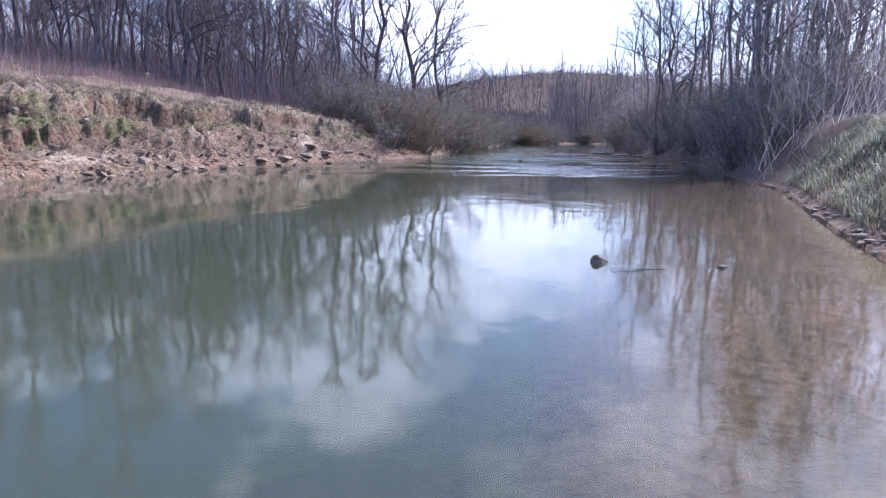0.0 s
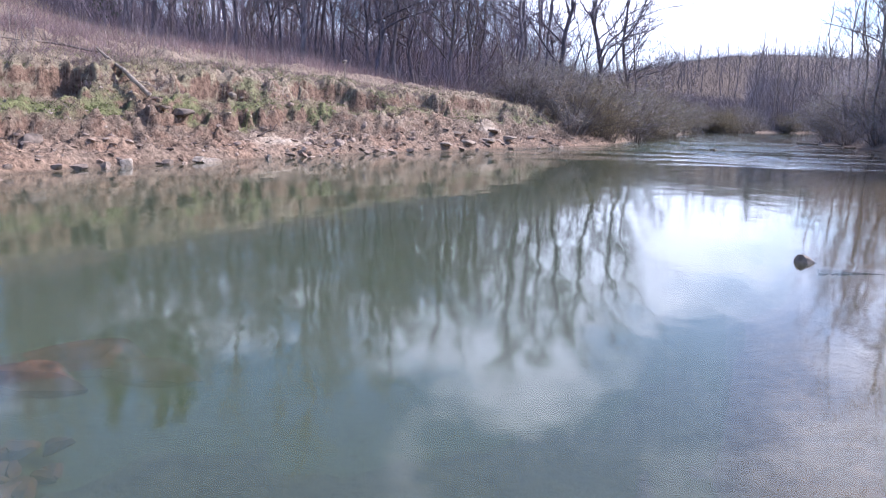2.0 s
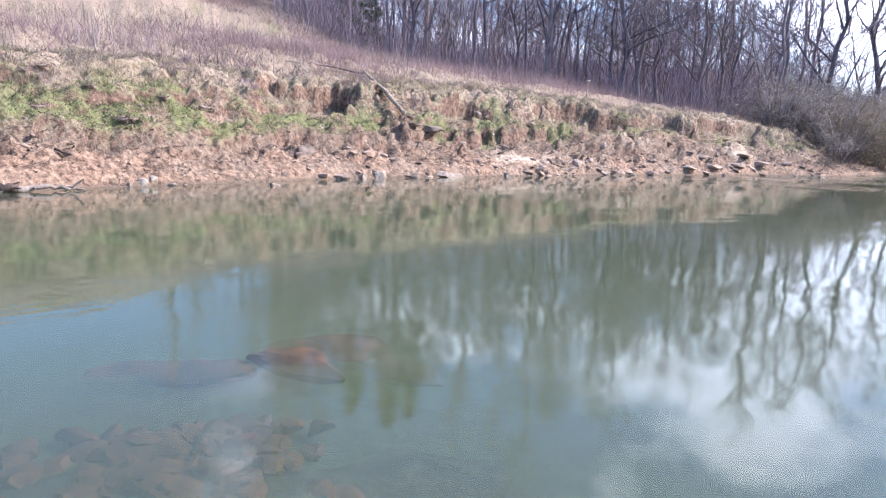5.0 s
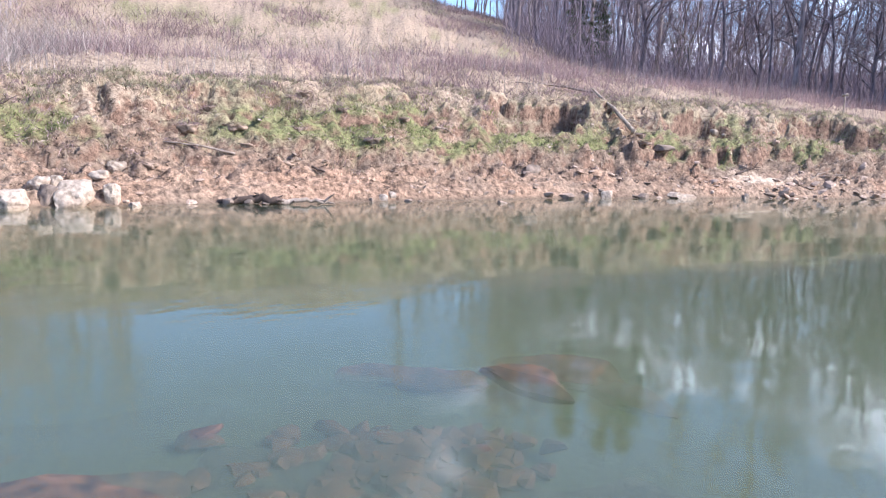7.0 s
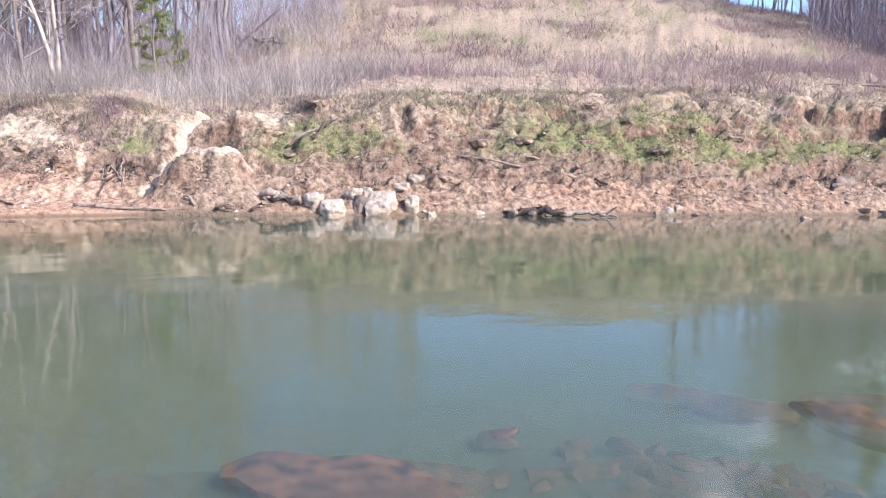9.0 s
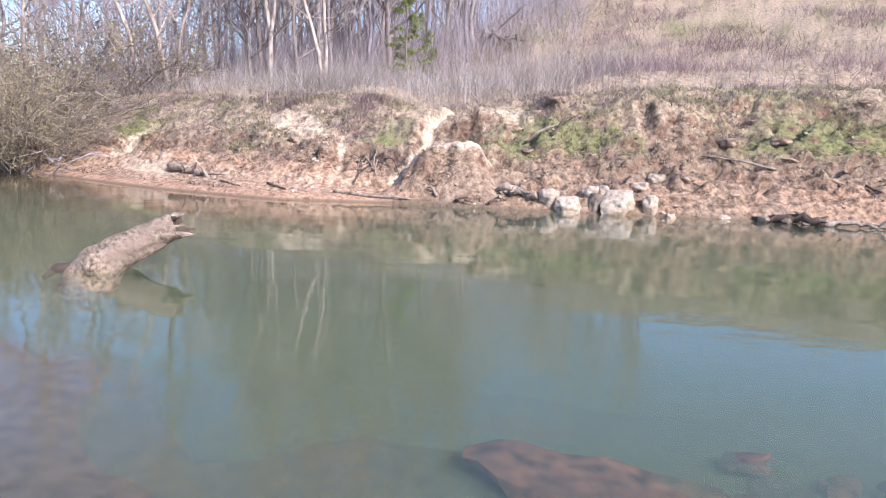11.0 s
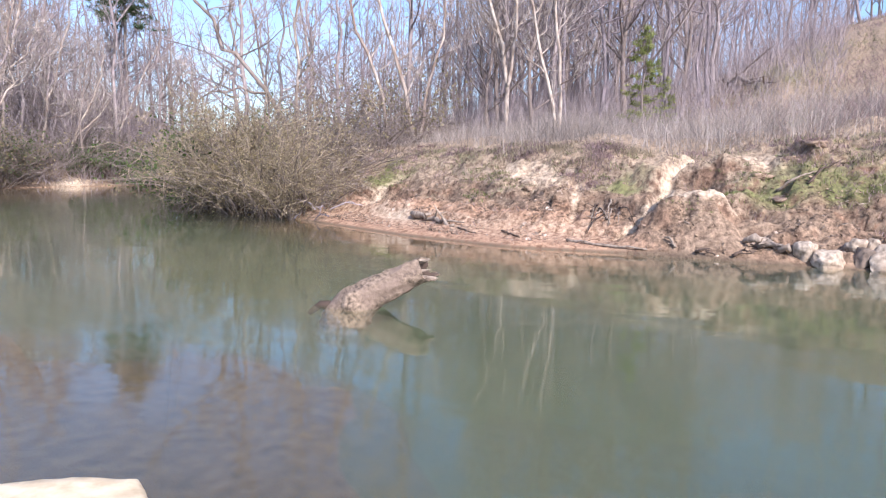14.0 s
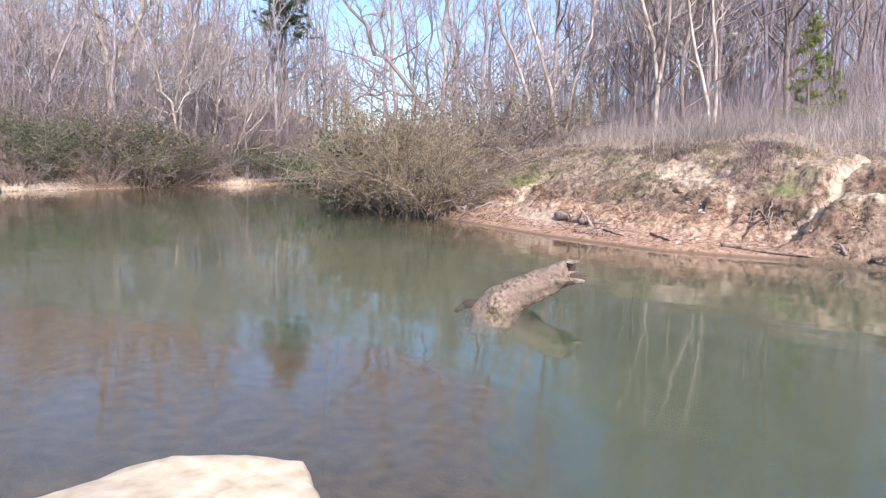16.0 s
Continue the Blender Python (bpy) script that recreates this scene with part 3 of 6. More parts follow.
    for ga, d0, rad in ((15.5, 1.9, 2.2), (9.5, 1.4, 2.6), (112, 1.4, 0.8), (26.5, 1.0, 1.2), (88, 4.2, 1.5), (98.6, 3.4, 0.5)):
        sand = np.maximum(sand, on * 0.85 * np.exp(-(((az - ga) * np.pi / 180 * r) / rad) ** 2 - ((d - d0) / 0.5) ** 2) * sstep(-0.3, 0.2, patch2))
    sand = np.maximum(sand, on * 0.6 * sstep(2.9, 3.6, d) * (1 - sstep(4.0, 5.0, d)) * sstep(80, 86, az) * (1 - sstep(104, 112, az)) * sstep(-0.05, 0.25, patch))
    clay = on * 0.42 * (1 - sstep(0.7, 1.5, d)) * sstep(0.0, 0.35, patch2 + 0.4 * np.exp(-((az - 61) / 4) ** 2) - 0.02)
    clay = clay * (1 - reach)
    clay = np.maximum(clay, on * bar * sstep(1.2, 1.7, d) * (1 - sstep(2.1, 2.6, d)) * 0.6)
    clay = np.maximum(clay, on * 0.28 * (1 - reach) * (1 - sstep(-0.3, 0.0, dd - lo_edge)) * sstep(-0.3, 0.2, patch))
    # waterline mud; in slips it paints damp earth and the hollows' shade
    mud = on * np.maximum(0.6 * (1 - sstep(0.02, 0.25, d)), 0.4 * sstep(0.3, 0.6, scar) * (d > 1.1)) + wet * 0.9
    clay = np.maximum(clay, 0.75 * on * bar * (1 - sstep(1.3, 1.9, d)))
    sand = np.maximum(sand, 0.3 * on * bar * sstep(0.35, 0.8, d) * (1 - sstep(1.5, 1.9, d)))
    near = (~far_land) & ~wet
    green = np.where(near, (1 - sstep(24, 32, r)) * 0.75 * sstep(-0.3, 0.2, patch) * sstep(1, 2.5, dn), green)
    straw = np.where(near, 0.9 * sstep(0.6, 2.0, dn) * (1 - sstep(24, 32, r)), straw)
    litter = np.where(near, sstep(24, 32, r), litter)
    sand = np.where(near, (az > 60) * 0.9 * (1 - sstep(0.3, 1.6, dn)) * sstep(30, 40, r) * np.maximum(np.exp(-((az - 135.3) / 1.2) ** 2), np.maximum(np.exp(-((az - 129) / 1.3) ** 2), sstep(145, 148, az))), sand)
    shallow = wet * sstep(0.55, 0.2, depth) * (0.05 + 0.9 * np.maximum(sstep(-5, -13, az), sstep(90, 97, az)))
    clay = np.maximum(clay, shallow)
    mud = np.where(wet, 0.9 * (1 - shallow), mud)
    return z, np.stack([green, straw, sand, clay, mud, litter], -1)


def shore_radius(az):
    """How far off the far shore lies in a direction from the standing point."""
    a = np.radians(az)[:, None]
    rr = np.concatenate([np.arange(2.6, 20, 0.05), np.arange(20, 140, 0.2)])[None, :]
    X, Y = -np.sin(a) * rr, np.cos(a) * rr
    w = in_river(X, Y)
    dry = ~w
    first = np.argmax(dry, axis=1)
    out = rr[0][first]
    out[~dry.any(axis=1)] = 140
    return out


def build_land():
    az = np.concatenate([np.arange(-40, 128, 0.19), np.arange(128, 156, 0.3), np.arange(156, 320, 0.8)])
    R = shore_radius(az)
    k = 5
    Rs = R.copy()
    for i in range(len(R)):
        Rs[i] = R[max(0, i - k):i + k + 1].mean()
    mid = (az > -36) & (az < 152)
    Rs = np.where(mid, Rs, 6.0)
    # nodes: a coarse bed, a fine bank, a coarse distance
    fine = np.concatenate([np.linspace(-0.8, 5.2, 100) ** 1.0, np.linspace(5.4, 12, 22)])
    obl = np.interp(az, [-40, -25, -10, 0, 6, 14, 24, 36, 60, 200], [1.5, 2.0, 3.0, 3.2, 2.6, 2.0, 1.5, 1.15, 1.0, 1.0])
    nodes = []
    for i in range(len(az)):
        f = Rs[i] + fine * obl[i]
        close = min(3.4, 0.7 * f[0])
        inner = np.concatenate([np.linspace(0.3, close, 26, endpoint=False), np.linspace(close, f[0], 16, endpoint=False)])
        outer = f[-1] * np.exp(np.linspace(0, 1, 60)[1:] * math.log(900 / f[-1]))
        nodes.append(np.concatenate([[0.0], inner, f, outer]))
    N = np.array(nodes)
    A = np.radians(az)[:, None]
    X, Y = -np.sin(A) * N, np.cos(A) * N
    Z, C = land(X, Y, True)
    Z[:, 0] = Z[0, 0]
    na, nr = N.shape
    idx = np.arange(na * nr).reshape(na, nr)
    a, b = idx, np.roll(idx, -1, axis=0)
    quads = np.stack([a[:, :-1], a[:, 1:], b[:, 1:], b[:, :-1]], -1).reshape(-1, 4)[:, ::-1]
    me = bpy.data.meshes.new("ground")
    nv, nq = na * nr, len(quads)
    me.vertices.add(nv)
    me.vertices.foreach_set("co", np.stack([X, Y, Z], -1).reshape(-1).astype(np.float32))
    me.loops.add(nq * 4)
    me.loops.foreach_set("vertex_index", quads.reshape(-1).astype(np.int32))
    me.polygons.add(nq)
    me.polygons.foreach_set("loop_start", np.arange(0, nq * 4, 4, dtype=np.int32))
    me.polygons.foreach_set("use_smooth", np.ones(nq, bool))
    me.update(calc_edges=True)
    me.validate()
    one = np.ones((nv, 1))
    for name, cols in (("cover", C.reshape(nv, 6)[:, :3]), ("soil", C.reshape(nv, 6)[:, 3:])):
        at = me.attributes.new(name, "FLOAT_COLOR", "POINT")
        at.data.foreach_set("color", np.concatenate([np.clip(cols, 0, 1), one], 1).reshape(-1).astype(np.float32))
    me.materials.append(EARTH)
    return tagged(new("ground", me), "eroded earth river banks, grassy hill and wooded ground", "ground", kind="structure")


ground = build_land()


def gz(x, y):
    return float(land(np.array([x]), np.array([y]))[0])


def strike(az, el, eye=1.65):
    """Where a sight line from the standing point meets the land."""
    r = np.concatenate([np.arange(2, 40, 0.03), np.arange(40, 200, 0.2)])
    a, k = radians(az), math.tan(radians(el))
    x, y, z = -math.sin(a) * r, math.cos(a) * r, eye + k * r
    under = (land(x, y) >= z) & (z > -0.05)
    i = int(np.argmax(under)) if under.any() else int(np.argmin(np.abs(z)))
    return Vector((x[i], y[i], z[i]))


def sight(az, el, r, eye=1.65):
    """A point at a given distance on a sight line."""
    a = radians(az)
    return Vector((-math.sin(a) * r, math.cos(a) * r, eye + math.tan(radians(el)) * r))


def at_polar(az, r):
    a = radians(az)
    return -math.sin(a) * r, math.cos(a) * r


# water: the surface, and veils of silt below it that thicken with depth
def sheet(name, z, material, size=420.0):
    me = mesh_of(name, [(-size, -size, z), (size, -size, z), (size, size, z), (-size, size, z)], [(0, 1, 2, 3)], material)
    return new(name, me)


def veil(name, z, material, seed, n=120):
    u = np.linspace(-1, 1, n)
    c = 30 * u + 390 * u ** 9
    X, Y = np.meshgrid(c, c)
    Z = z + 0.09 * fbm(X * 0.9, Y * 0.9, seed, 3)
    i = np.arange(n * n).reshape(n, n)
    q = np.stack([i[:-1, :-1], i[:-1, 1:], i[1:, 1:], i[1:, :-1]], -1).reshape(-1, 4)
    return new(name, mesh_of(name, np.stack([X, Y, Z], -1).reshape(-1, 3).tolist(), q.tolist(), material, True))


tagged(sheet("water", 0.0, WATER), "calm green silty river water with faint ripples", "water", kind="structure").visible_shadow = False
for k, z in enumerate((-0.22, -0.31, -0.42, -0.54, -0.68)):
    tagged(veil("water_silt_%d" % (k + 1), z, MURK[k], 131 + k), "greenish silt drifting below the river's surface", "water", kind="structure")


# ---- trees ----
def along(line, t):
    f = t * (len(line) - 1)
    i = min(int(f), len(line) - 2)
    return line[i].lerp(line[i + 1], f - i)


def branchlets(crown, line, r0, ln, d, subs, twigs, rng, lo=0.25):
    """Fine branches and twigs along one limb."""
    for s in range(subs):
        q = along(line, rng.uniform(lo, 1.0))
        e = (d + Vector((rng.gauss(0, 0.75), rng.gauss(0, 0.75), rng.gauss(0.25, 0.45)))).normalized()
        sl = ln * rng.uniform(0.25, 0.5)
        m = q + e * sl * 0.5
        e2 = (e + Vector((rng.gauss(0, 0.3), rng.gauss(0, 0.3), rng.gauss(0.1, 0.2)))).normalized()
        z = m + e2 * sl * 0.5
        rs = min(r0 * 0.34 + 0.003, 0.03)
        crown.tube([q, m, z], [rs, rs * 0.7, rs * 0.3], 3)
        for w in range(twigs):
            f = rng.uniform(0.15, 1.0)
            c = q.lerp(m, f * 2) if f < 0.5 else m.lerp(z, f * 2 - 1)
            g = (e2 + Vector((rng.gauss(0, 0.8), rng.gauss(0, 0.8), rng.gauss(0.15, 0.5)))).normalized()
            crown.spike(c, c + g * sl * rng.uniform(0.3, 0.75), max(rs * 0.4, 0.011))


def limbs_on(wood, crown, pts, girth, limbs, start, reach, rise, subs, twigs, rng):
    for k in range(limbs):
        t = start + (0.97 - start) * (k + rng.random() * 0.7) / limbs
        p = along(pts, t)
        a = rng.random() * 6.283
        ln = reach * (1.2 - t) * rng.uniform(0.55, 1.2)
        d = Vector((math.cos(a), math.sin(a), rise * rng.uniform(0.5, 1.25) + 0.4 * t)).normalized()
        line = [p]
        for j in range(4):
            d = (d + Vector((rng.gauss(0, 0.24), rng.gauss(0, 0.24), rng.gauss(0.06, 0.16)))).normalized()
            line.append(line[-1] + d * ln / 4)
        r0 = girth * 0.38 * (1.1 - t) + 0.01
        wood.tube(line, [r0 * (1 - 0.2 * j) + 0.004 for j in range(5)], 4)
        branchlets(crown, line, r0, ln, d, subs, twigs, rng)


def bare_tree(rng, height, girth, lean=(0, 0), limbs=11, start=0.3, spread=0.42, bend=0.12, twigs=7, subs=5, rise=0.75):
    """Wood (trunk and limbs) and crown (branchlets and twigs) of a leafless tree."""
    wood, crown = Pile(), Pile()
    n = 8
    pts, x, y = [], 0.0, 0.0
    for i in range(n + 1):
        t = i / n
        pts.append(Vector((lean[0] * height * t + x, lean[1] * height * t + y, height * t - 0.3 * (i == 0))))
        x += rng.gauss(0, bend) * height / n
        y += rng.gauss(0, bend) * height / n
    rad = [girth * ((1 - i / n) ** 0.8 * 0.92 + 0.05) for i in range(n + 1)]
    rad[0] *= 1.35
    wood.tube(pts, rad, 7)
    limbs_on(wood, crown, pts, girth, limbs, start, height * spread, rise, subs, twigs, rng)
    return wood, crown


def tree_kind(label, wood_mat, twig_mat, rng, **kw):
    wood, crown = bare_tree(rng, **kw)
    ob = thing("bare_tree", label, "tree", "bare trees along the river")
    part_mesh("trunk", wood.mesh("trunk", wood_mat), ob)
    part_mesh("crown", crown.mesh("crown", twig_mat, False), ob)
    return ob


rng = random.Random(11)
KINDS = [
    tree_kind("tall leafless grey-barked tree with fine upright twigs", BARK, TWIG, rng, height=16, girth=0.15, limbs=16, start=0.25, spread=0.34, subs=6, twigs=7),
    tree_kind("slender leafless tree with a dark straight trunk", BARK_DARK, TWIG_RUST, rng, height=15, girth=0.1, limbs=15, start=0.25, spread=0.28, subs=5, twigs=7),
    tree_kind("leafless spreading tree with thick crooked limbs", BARK_DARK, TWIG, rng, height=13, girth=0.2, limbs=20, start=0.15, spread=0.6, bend=0.2, rise=0.6, subs=10, twigs=8),
    tree_kind("leafless tree with pale bark and grey twigs", BARK_PALE, TWIG_PALE, rng, height=15, girth=0.13, limbs=12, start=0.3, spread=0.34, lean=(0.08, 0.03), subs=5, twigs=8),
    tree_kind("thin leafless young tree with reddish twigs", BARK_MID, TWIG_RUST, rng, height=9, girth=0.06, limbs=14, start=0.12, spread=0.36, subs=5, twigs=7),
    tree_kind("leafless forked tree with grey bark", BARK_MID, TWIG_PALE, rng, height=12, girth=0.13, limbs=14, start=0.1, spread=0.5, rise=1.1, bend=0.16, subs=6, twigs=7),
]
used = set()


def set_down(ob, m, key):
    """The first use moves the model itself, later ones are copies."""
    if key not in used:
        used.add(key)
        ob.matrix_world = m
        return ob
    c = copy_thing(ob, m)
    c.matrix_world = m
    return c


def plant(kind, az, r, scale=1.0, turn=0.0, stretch=1.0):
    x, y = at_polar(az, r)
    m = Matrix.Translation((x, y, gz(x, y) - 0.05)) @ Matrix.Rotation(radians(turn), 4, "Z") @ Matrix.Diagonal((scale, scale, scale * stretch, 1))
    return set_down(KINDS[kind], m, ("tree", kind))


def spots(count, az0, az1, r0, r1, gap, low=0.3, seed=0):
    """Places on dry land in a stretch of the plan, none too near another."""
    g = random.Random(seed + count)
    put = []
    for _ in range(count * 8):
        az, r = g.uniform(az0, az1), g.uniform(r0, r1)
        x, y = at_polar(az, r)
        if all((x - a) ** 2 + (y - b) ** 2 > gap * gap for a, b, _, _ in put):
            put.append((x, y, az, r))
    z = land(np.array([p[0] for p in put]), np.array([p[1] for p in put]))
    return [(az, r) for (x, y, az, r), h in zip(put, z) if h > low][:count]


def wood_of(count, az0, az1, r0, r1, kinds, s0, s1, gap=1.2):
    for az, r in spots(count, az0, az1, r0, r1, gap):
        plant(rng.choice(kinds), az, r, rng.uniform(s0, s1), rng.uniform(0, 360), rng.uniform(0.9, 1.15))


wood_of(80, 6, 46, 50, 78, [0, 1, 1, 1, 4, 5, 2], 0.85, 1.25, 1.6)       # beyond the terrace, to the right of the hill
wood_of(56, 88, 105, 38, 66, [0, 1, 1, 1, 3, 4, 5], 0.9, 1.25, 1.6)         # wooded rise beside the hill
wood_of(44, 98, 128, 36, 60, [0, 0, 1, 4, 3, 5], 0.75, 1.0, 1.6)            # behind the bushes
wood_of(70, 125, 156, 49, 72, [0, 1, 5, 3, 4, 5], 0.8, 1.2, 1.7)        # across the upper bend
wood_of(30, -31, -15, 40, 84, [3, 5, 3, 4, 0], 0.8, 1.2, 3.0)               # right bank


def far_wood(label, count, az0, az1, r0, r1, looks, s0, s1, gap, seed):
    """A stand of trees too far off to count, in one mesh: trunks, limbs and twigs."""
    g = random.Random(seed)
    models = []
    for wood_mat, twig_mat, h, girth, spread in looks:
        wood, crown = bare_tree(g, h, girth, limbs=11, start=0.25, spread=spread, subs=4, twigs=3)
        V = np.array([tuple(v) for v in wood.v + crown.v])
        T = []
        for k, (pile, off) in enumerate(((wood, 0), (crown, len(wood.v)))):
            for f in pile.f:
                T += [(off + f[0], off + f[j], off + f[j + 1], k) for j in range(1, len(f) - 1)]
        models.append((V, np.array(T), wood_mat, twig_mat))
    mats = []
    for m in models:
        mats += [m[2], m[3]]
    vs, fs, ms, base = [], [], [], 0
    for az, r in spots(count, az0, az1, r0, r1, gap, seed=seed):
        k = g.randrange(len(models))
        V, T = models[k][:2]
        a, sc, up_ = g.uniform(0, 6.283), g.uniform(s0, s1), g.uniform(0.9, 1.15)
        x, y = at_polar(az, r)
        c, q = math.cos(a) * sc, math.sin(a) * sc
        vs.append(np.stack([V[:, 0] * c - V[:, 1] * q + x, V[:, 0] * q + V[:, 1] * c + y, V[:, 2] * sc * up_ + gz(x, y) - 0.05], 1))
        fs.append(T[:, :3] + base)
        ms.append(T[:, 3] + 2 * k)
        base += len(V)
    V, F, M = np.concatenate(vs), np.concatenate(fs), np.concatenate(ms)
    me = bpy.data.meshes.new("far_trees")
    me.vertices.add(len(V))
    me.vertices.foreach_set("co", V.reshape(-1).astype(np.float32))
    me.loops.add(len(F) * 3)
    me.loops.foreach_set("vertex_index", F.reshape(-1).astype(np.int32))
    me.polygons.add(len(F))
    me.polygons.foreach_set("loop_start", np.arange(0, len(F) * 3, 3, dtype=np.int32))
    for m in mats:
        me.materials.append(m)
    me.polygons.foreach_set("material_index", M.astype(np.int32))
    me.update(calc_edges=True)
    return tagged(new("far_trees", me), label, "woods", kind="stuff")


DARK_WOOD = [(BARK_DARK, TWIG_RUST, 15, 0.1, 0.28), (BARK_DARK, TWIG, 16, 0.14, 0.32), (BARK_MID, TWIG_RUST, 13, 0.12, 0.4)]
GREY_WOOD = [(BARK, TWIG, 16, 0.13, 0.34), (BARK_PALE, TWIG_PALE, 15, 0.12, 0.34), (BARK_MID, TWIG_RUST, 13, 0.12, 0.42)]
far_wood("dense leafless dark woods beyond the terrace", 90, 6, 46, 76, 108, DARK_WOOD, 0.9, 1.3, 1.7, 301)
far_wood("leafless dark woods beyond the hill's shoulder", 44, 40, 54, 84, 112, DARK_WOOD, 0.85, 1.15, 1.7, 302)
far_wood("leafless trees standing behind the hill's crest", 66, 73.5, 91, 76, 100, GREY_WOOD + DARK_WOOD[:1], 0.95, 1.3, 1.5, 303)
far_wood("leafless woods high on the rise beside the hill", 50, 88, 106, 62, 90, GREY_WOOD + DARK_WOOD[:1], 0.95, 1.3, 1.7, 304)
far_wood("leafless grey woods behind the thicket", 44, 104, 126, 60, 88, GREY_WOOD, 0.85, 1.15, 1.7, 308)
far_wood("leafless grey woods across the upper bend", 80, 124, 158, 70, 100, GREY_WOOD, 0.9, 1.3, 1.8, 305)
GLARE_WOOD = [(BARK, TWIG_GLARE, 17, 0.1, 0.42), (BARK_PALE, TWIG_GLARE, 15, 0.09, 0.46), (BARK, TWIG_GLARE, 12, 0.07, 0.5)]
far_wood("leafless woods covering the distant hill", 170, -15, 12, 190, 310, DARK_WOOD, 0.7, 1.05, 3.0, 309)
far_wood("leafless woods above the near shore, twigs paled for haze", 42, -36, -16, 42, 80, GLARE_WOOD, 1.0, 1.35, 1.6, 307)
far_wood("leafless grey woods where the far reach bends away", 30, -16, -8, 105, 175, GREY_WOOD, 0.9, 1.3, 2.5, 306)
for az, r, kind, s, turn in ((2.6, 60, 2, 1.25, 40), (5.6, 58, 2, 1.2, 200), (0.9, 68, 2, 1.1, 120), (8.4, 50, 0, 0.95, 10), (11.5, 55, 5, 1.0, 90), (14.0, 52, 5, 1.1, 20), (16.8, 56, 2, 1.0, 300),
                             (19.7, 52, 2, 1.1, 120), (24.0, 55, 1, 1.1, 0), (27.5, 58, 2, 0.95, 70), (-17.2, 66, 2, 1.0, 30),
                             (0.0, 66, 5, 0.9, 0), (3.5, 64, 4, 1.1, 50), (-18.5, 58, 1, 1.1, 0), (-16.0, 78, 2, 1.0, 90), (-14.5, 88, 0, 1.0, 0)):
    plant(kind, az, r, s, turn)


def stem_tree(label, r, stems, wood_mat, twig_mat, seed, limbs=8, reach=2.5, rise=0.7, start=0.3, subs=5, twigs=7, crook=0.05):
    """A tree of one or more stems, each a list of (azimuth, elevation) with the girth at its foot and tip."""
    g = random.Random(seed)
    a0, e0 = stems[0][0][0]
    x, y = at_polar(a0, r)
    base = Vector((x, y, gz(x, y)))
    ob = thing("bare_tree", label, "tree", "bare trees along the river", m=Matrix.Translation(base))
    crown = Pile()
    for line, g0, g1 in stems:
        wood = Pile()
        pts = [sight(a, e, r + 0.15 * i) - base for i, (a, e) in enumerate(line)]
        if line is stems[0][0]:
            pts[0].z = -0.3
        fine = [along(pts, t / 9) + Vector((g.gauss(0, crook), g.gauss(0, crook), g.gauss(0, crook))) * (0 < t < 9) for t in range(10)]
        wood.tube(fine, [g0 + (g1 - g0) * t / 9 for t in range(10)], 7)
        limbs_on(wood, crown, fine, g0 * 0.8, limbs, start, reach, rise, subs, twigs, g)
        part_mesh("trunk", wood.mesh("trunk", wood_mat), ob)
    part_mesh("crown", crown.mesh("crown", twig_mat, False), ob)
    return ob


stem_tree("twin-stemmed leafless tree with peeling white bark", 31, [([(99.5, 2.4), (100.0, 5.4), (101.2, 9.5), (102.2, 13.5), (103, 18)], 0.09, 0.04),
          ([(99.4, 3.0), (99.3, 6.0), (99.9, 9.5), (100.2, 14), (100.4, 19)], 0.09, 0.04)], BARK_PALE, TWIG_PALE, 5, limbs=7)
stem_tree("dark leafless tree leaning out over the river", 30, [([(119.6, 2.0), (121.3, 5.0), (123.8, 7.6), (125.3, 9.4), (126.6, 11.4), (128.8, 13.5), (131, 16.5)], 0.1, 0.04),
          ([(121.8, 5.4), (123.8, 5.6), (125.6, 5.1), (127.4, 5.1), (128.8, 4.7), (130.2, 4.2)], 0.055, 0.015)], BARK_MID, TWIG_PALE, 6, limbs=14, reach=3.0, crook=0.16, subs=7)
stem_tree("leaning leafless tree with pale grey trunks", 32, [([(112.3, 2.5), (113.2, 6.0), (114.8, 9.5), (116.0, 13.5), (117, 17)], 0.09, 0.04),
          ([(110.6, 2.5), (111.3, 6.0), (113.1, 11), (114.2, 15)], 0.11, 0.05), ([(110.2, 2.5), (109.6, 6.5), (108.6, 10), (108.4, 13)], 0.07, 0.03)], BARK_PALE, TWIG_PALE, 7, limbs=8)
stem_tree("tall white-barked leafless tree with a spreading fork", 34, [([(103.6, 2.5), (103.4, 7.0), (104.2, 10), (105.6, 14), (106.5, 18)], 0.12, 0.05),
          ([(103.4, 6.5), (103.0, 10), (102.8, 14), (102.4, 18)], 0.09, 0.04)], BARK_PALE, TWIG_PALE, 8, limbs=9)
stem_tree("large pale sycamore with a forked trunk", 54, [([(143.9, 1.0), (143.9, 4.2), (144.0, 6.6), (144.7, 9.0), (144.9, 12), (145.4, 17)], 0.36, 0.14),
          ([(143.9, 6.4), (142.5, 8.6), (141.6, 11.0), (140.9, 15)], 0.24, 0.1)], BARK_PALE, TWIG_PALE, 9, limbs=11, reach=5)
stem_tree("thin pale sapling leaning in a fork", 54.5, [([(136.0, 0.6), (135.0, 2.0), (134.0, 4.0), (133.4, 5.8), (133.0, 7.5)], 0.075, 0.03),
          ([(135.6, 0.6), (134.6, 2.2), (133.5, 3.2), (132.6, 4.6)], 0.07, 0.02)], BARK_PALE, TWIG_PALE, 10, limbs=5, reach=1.6)
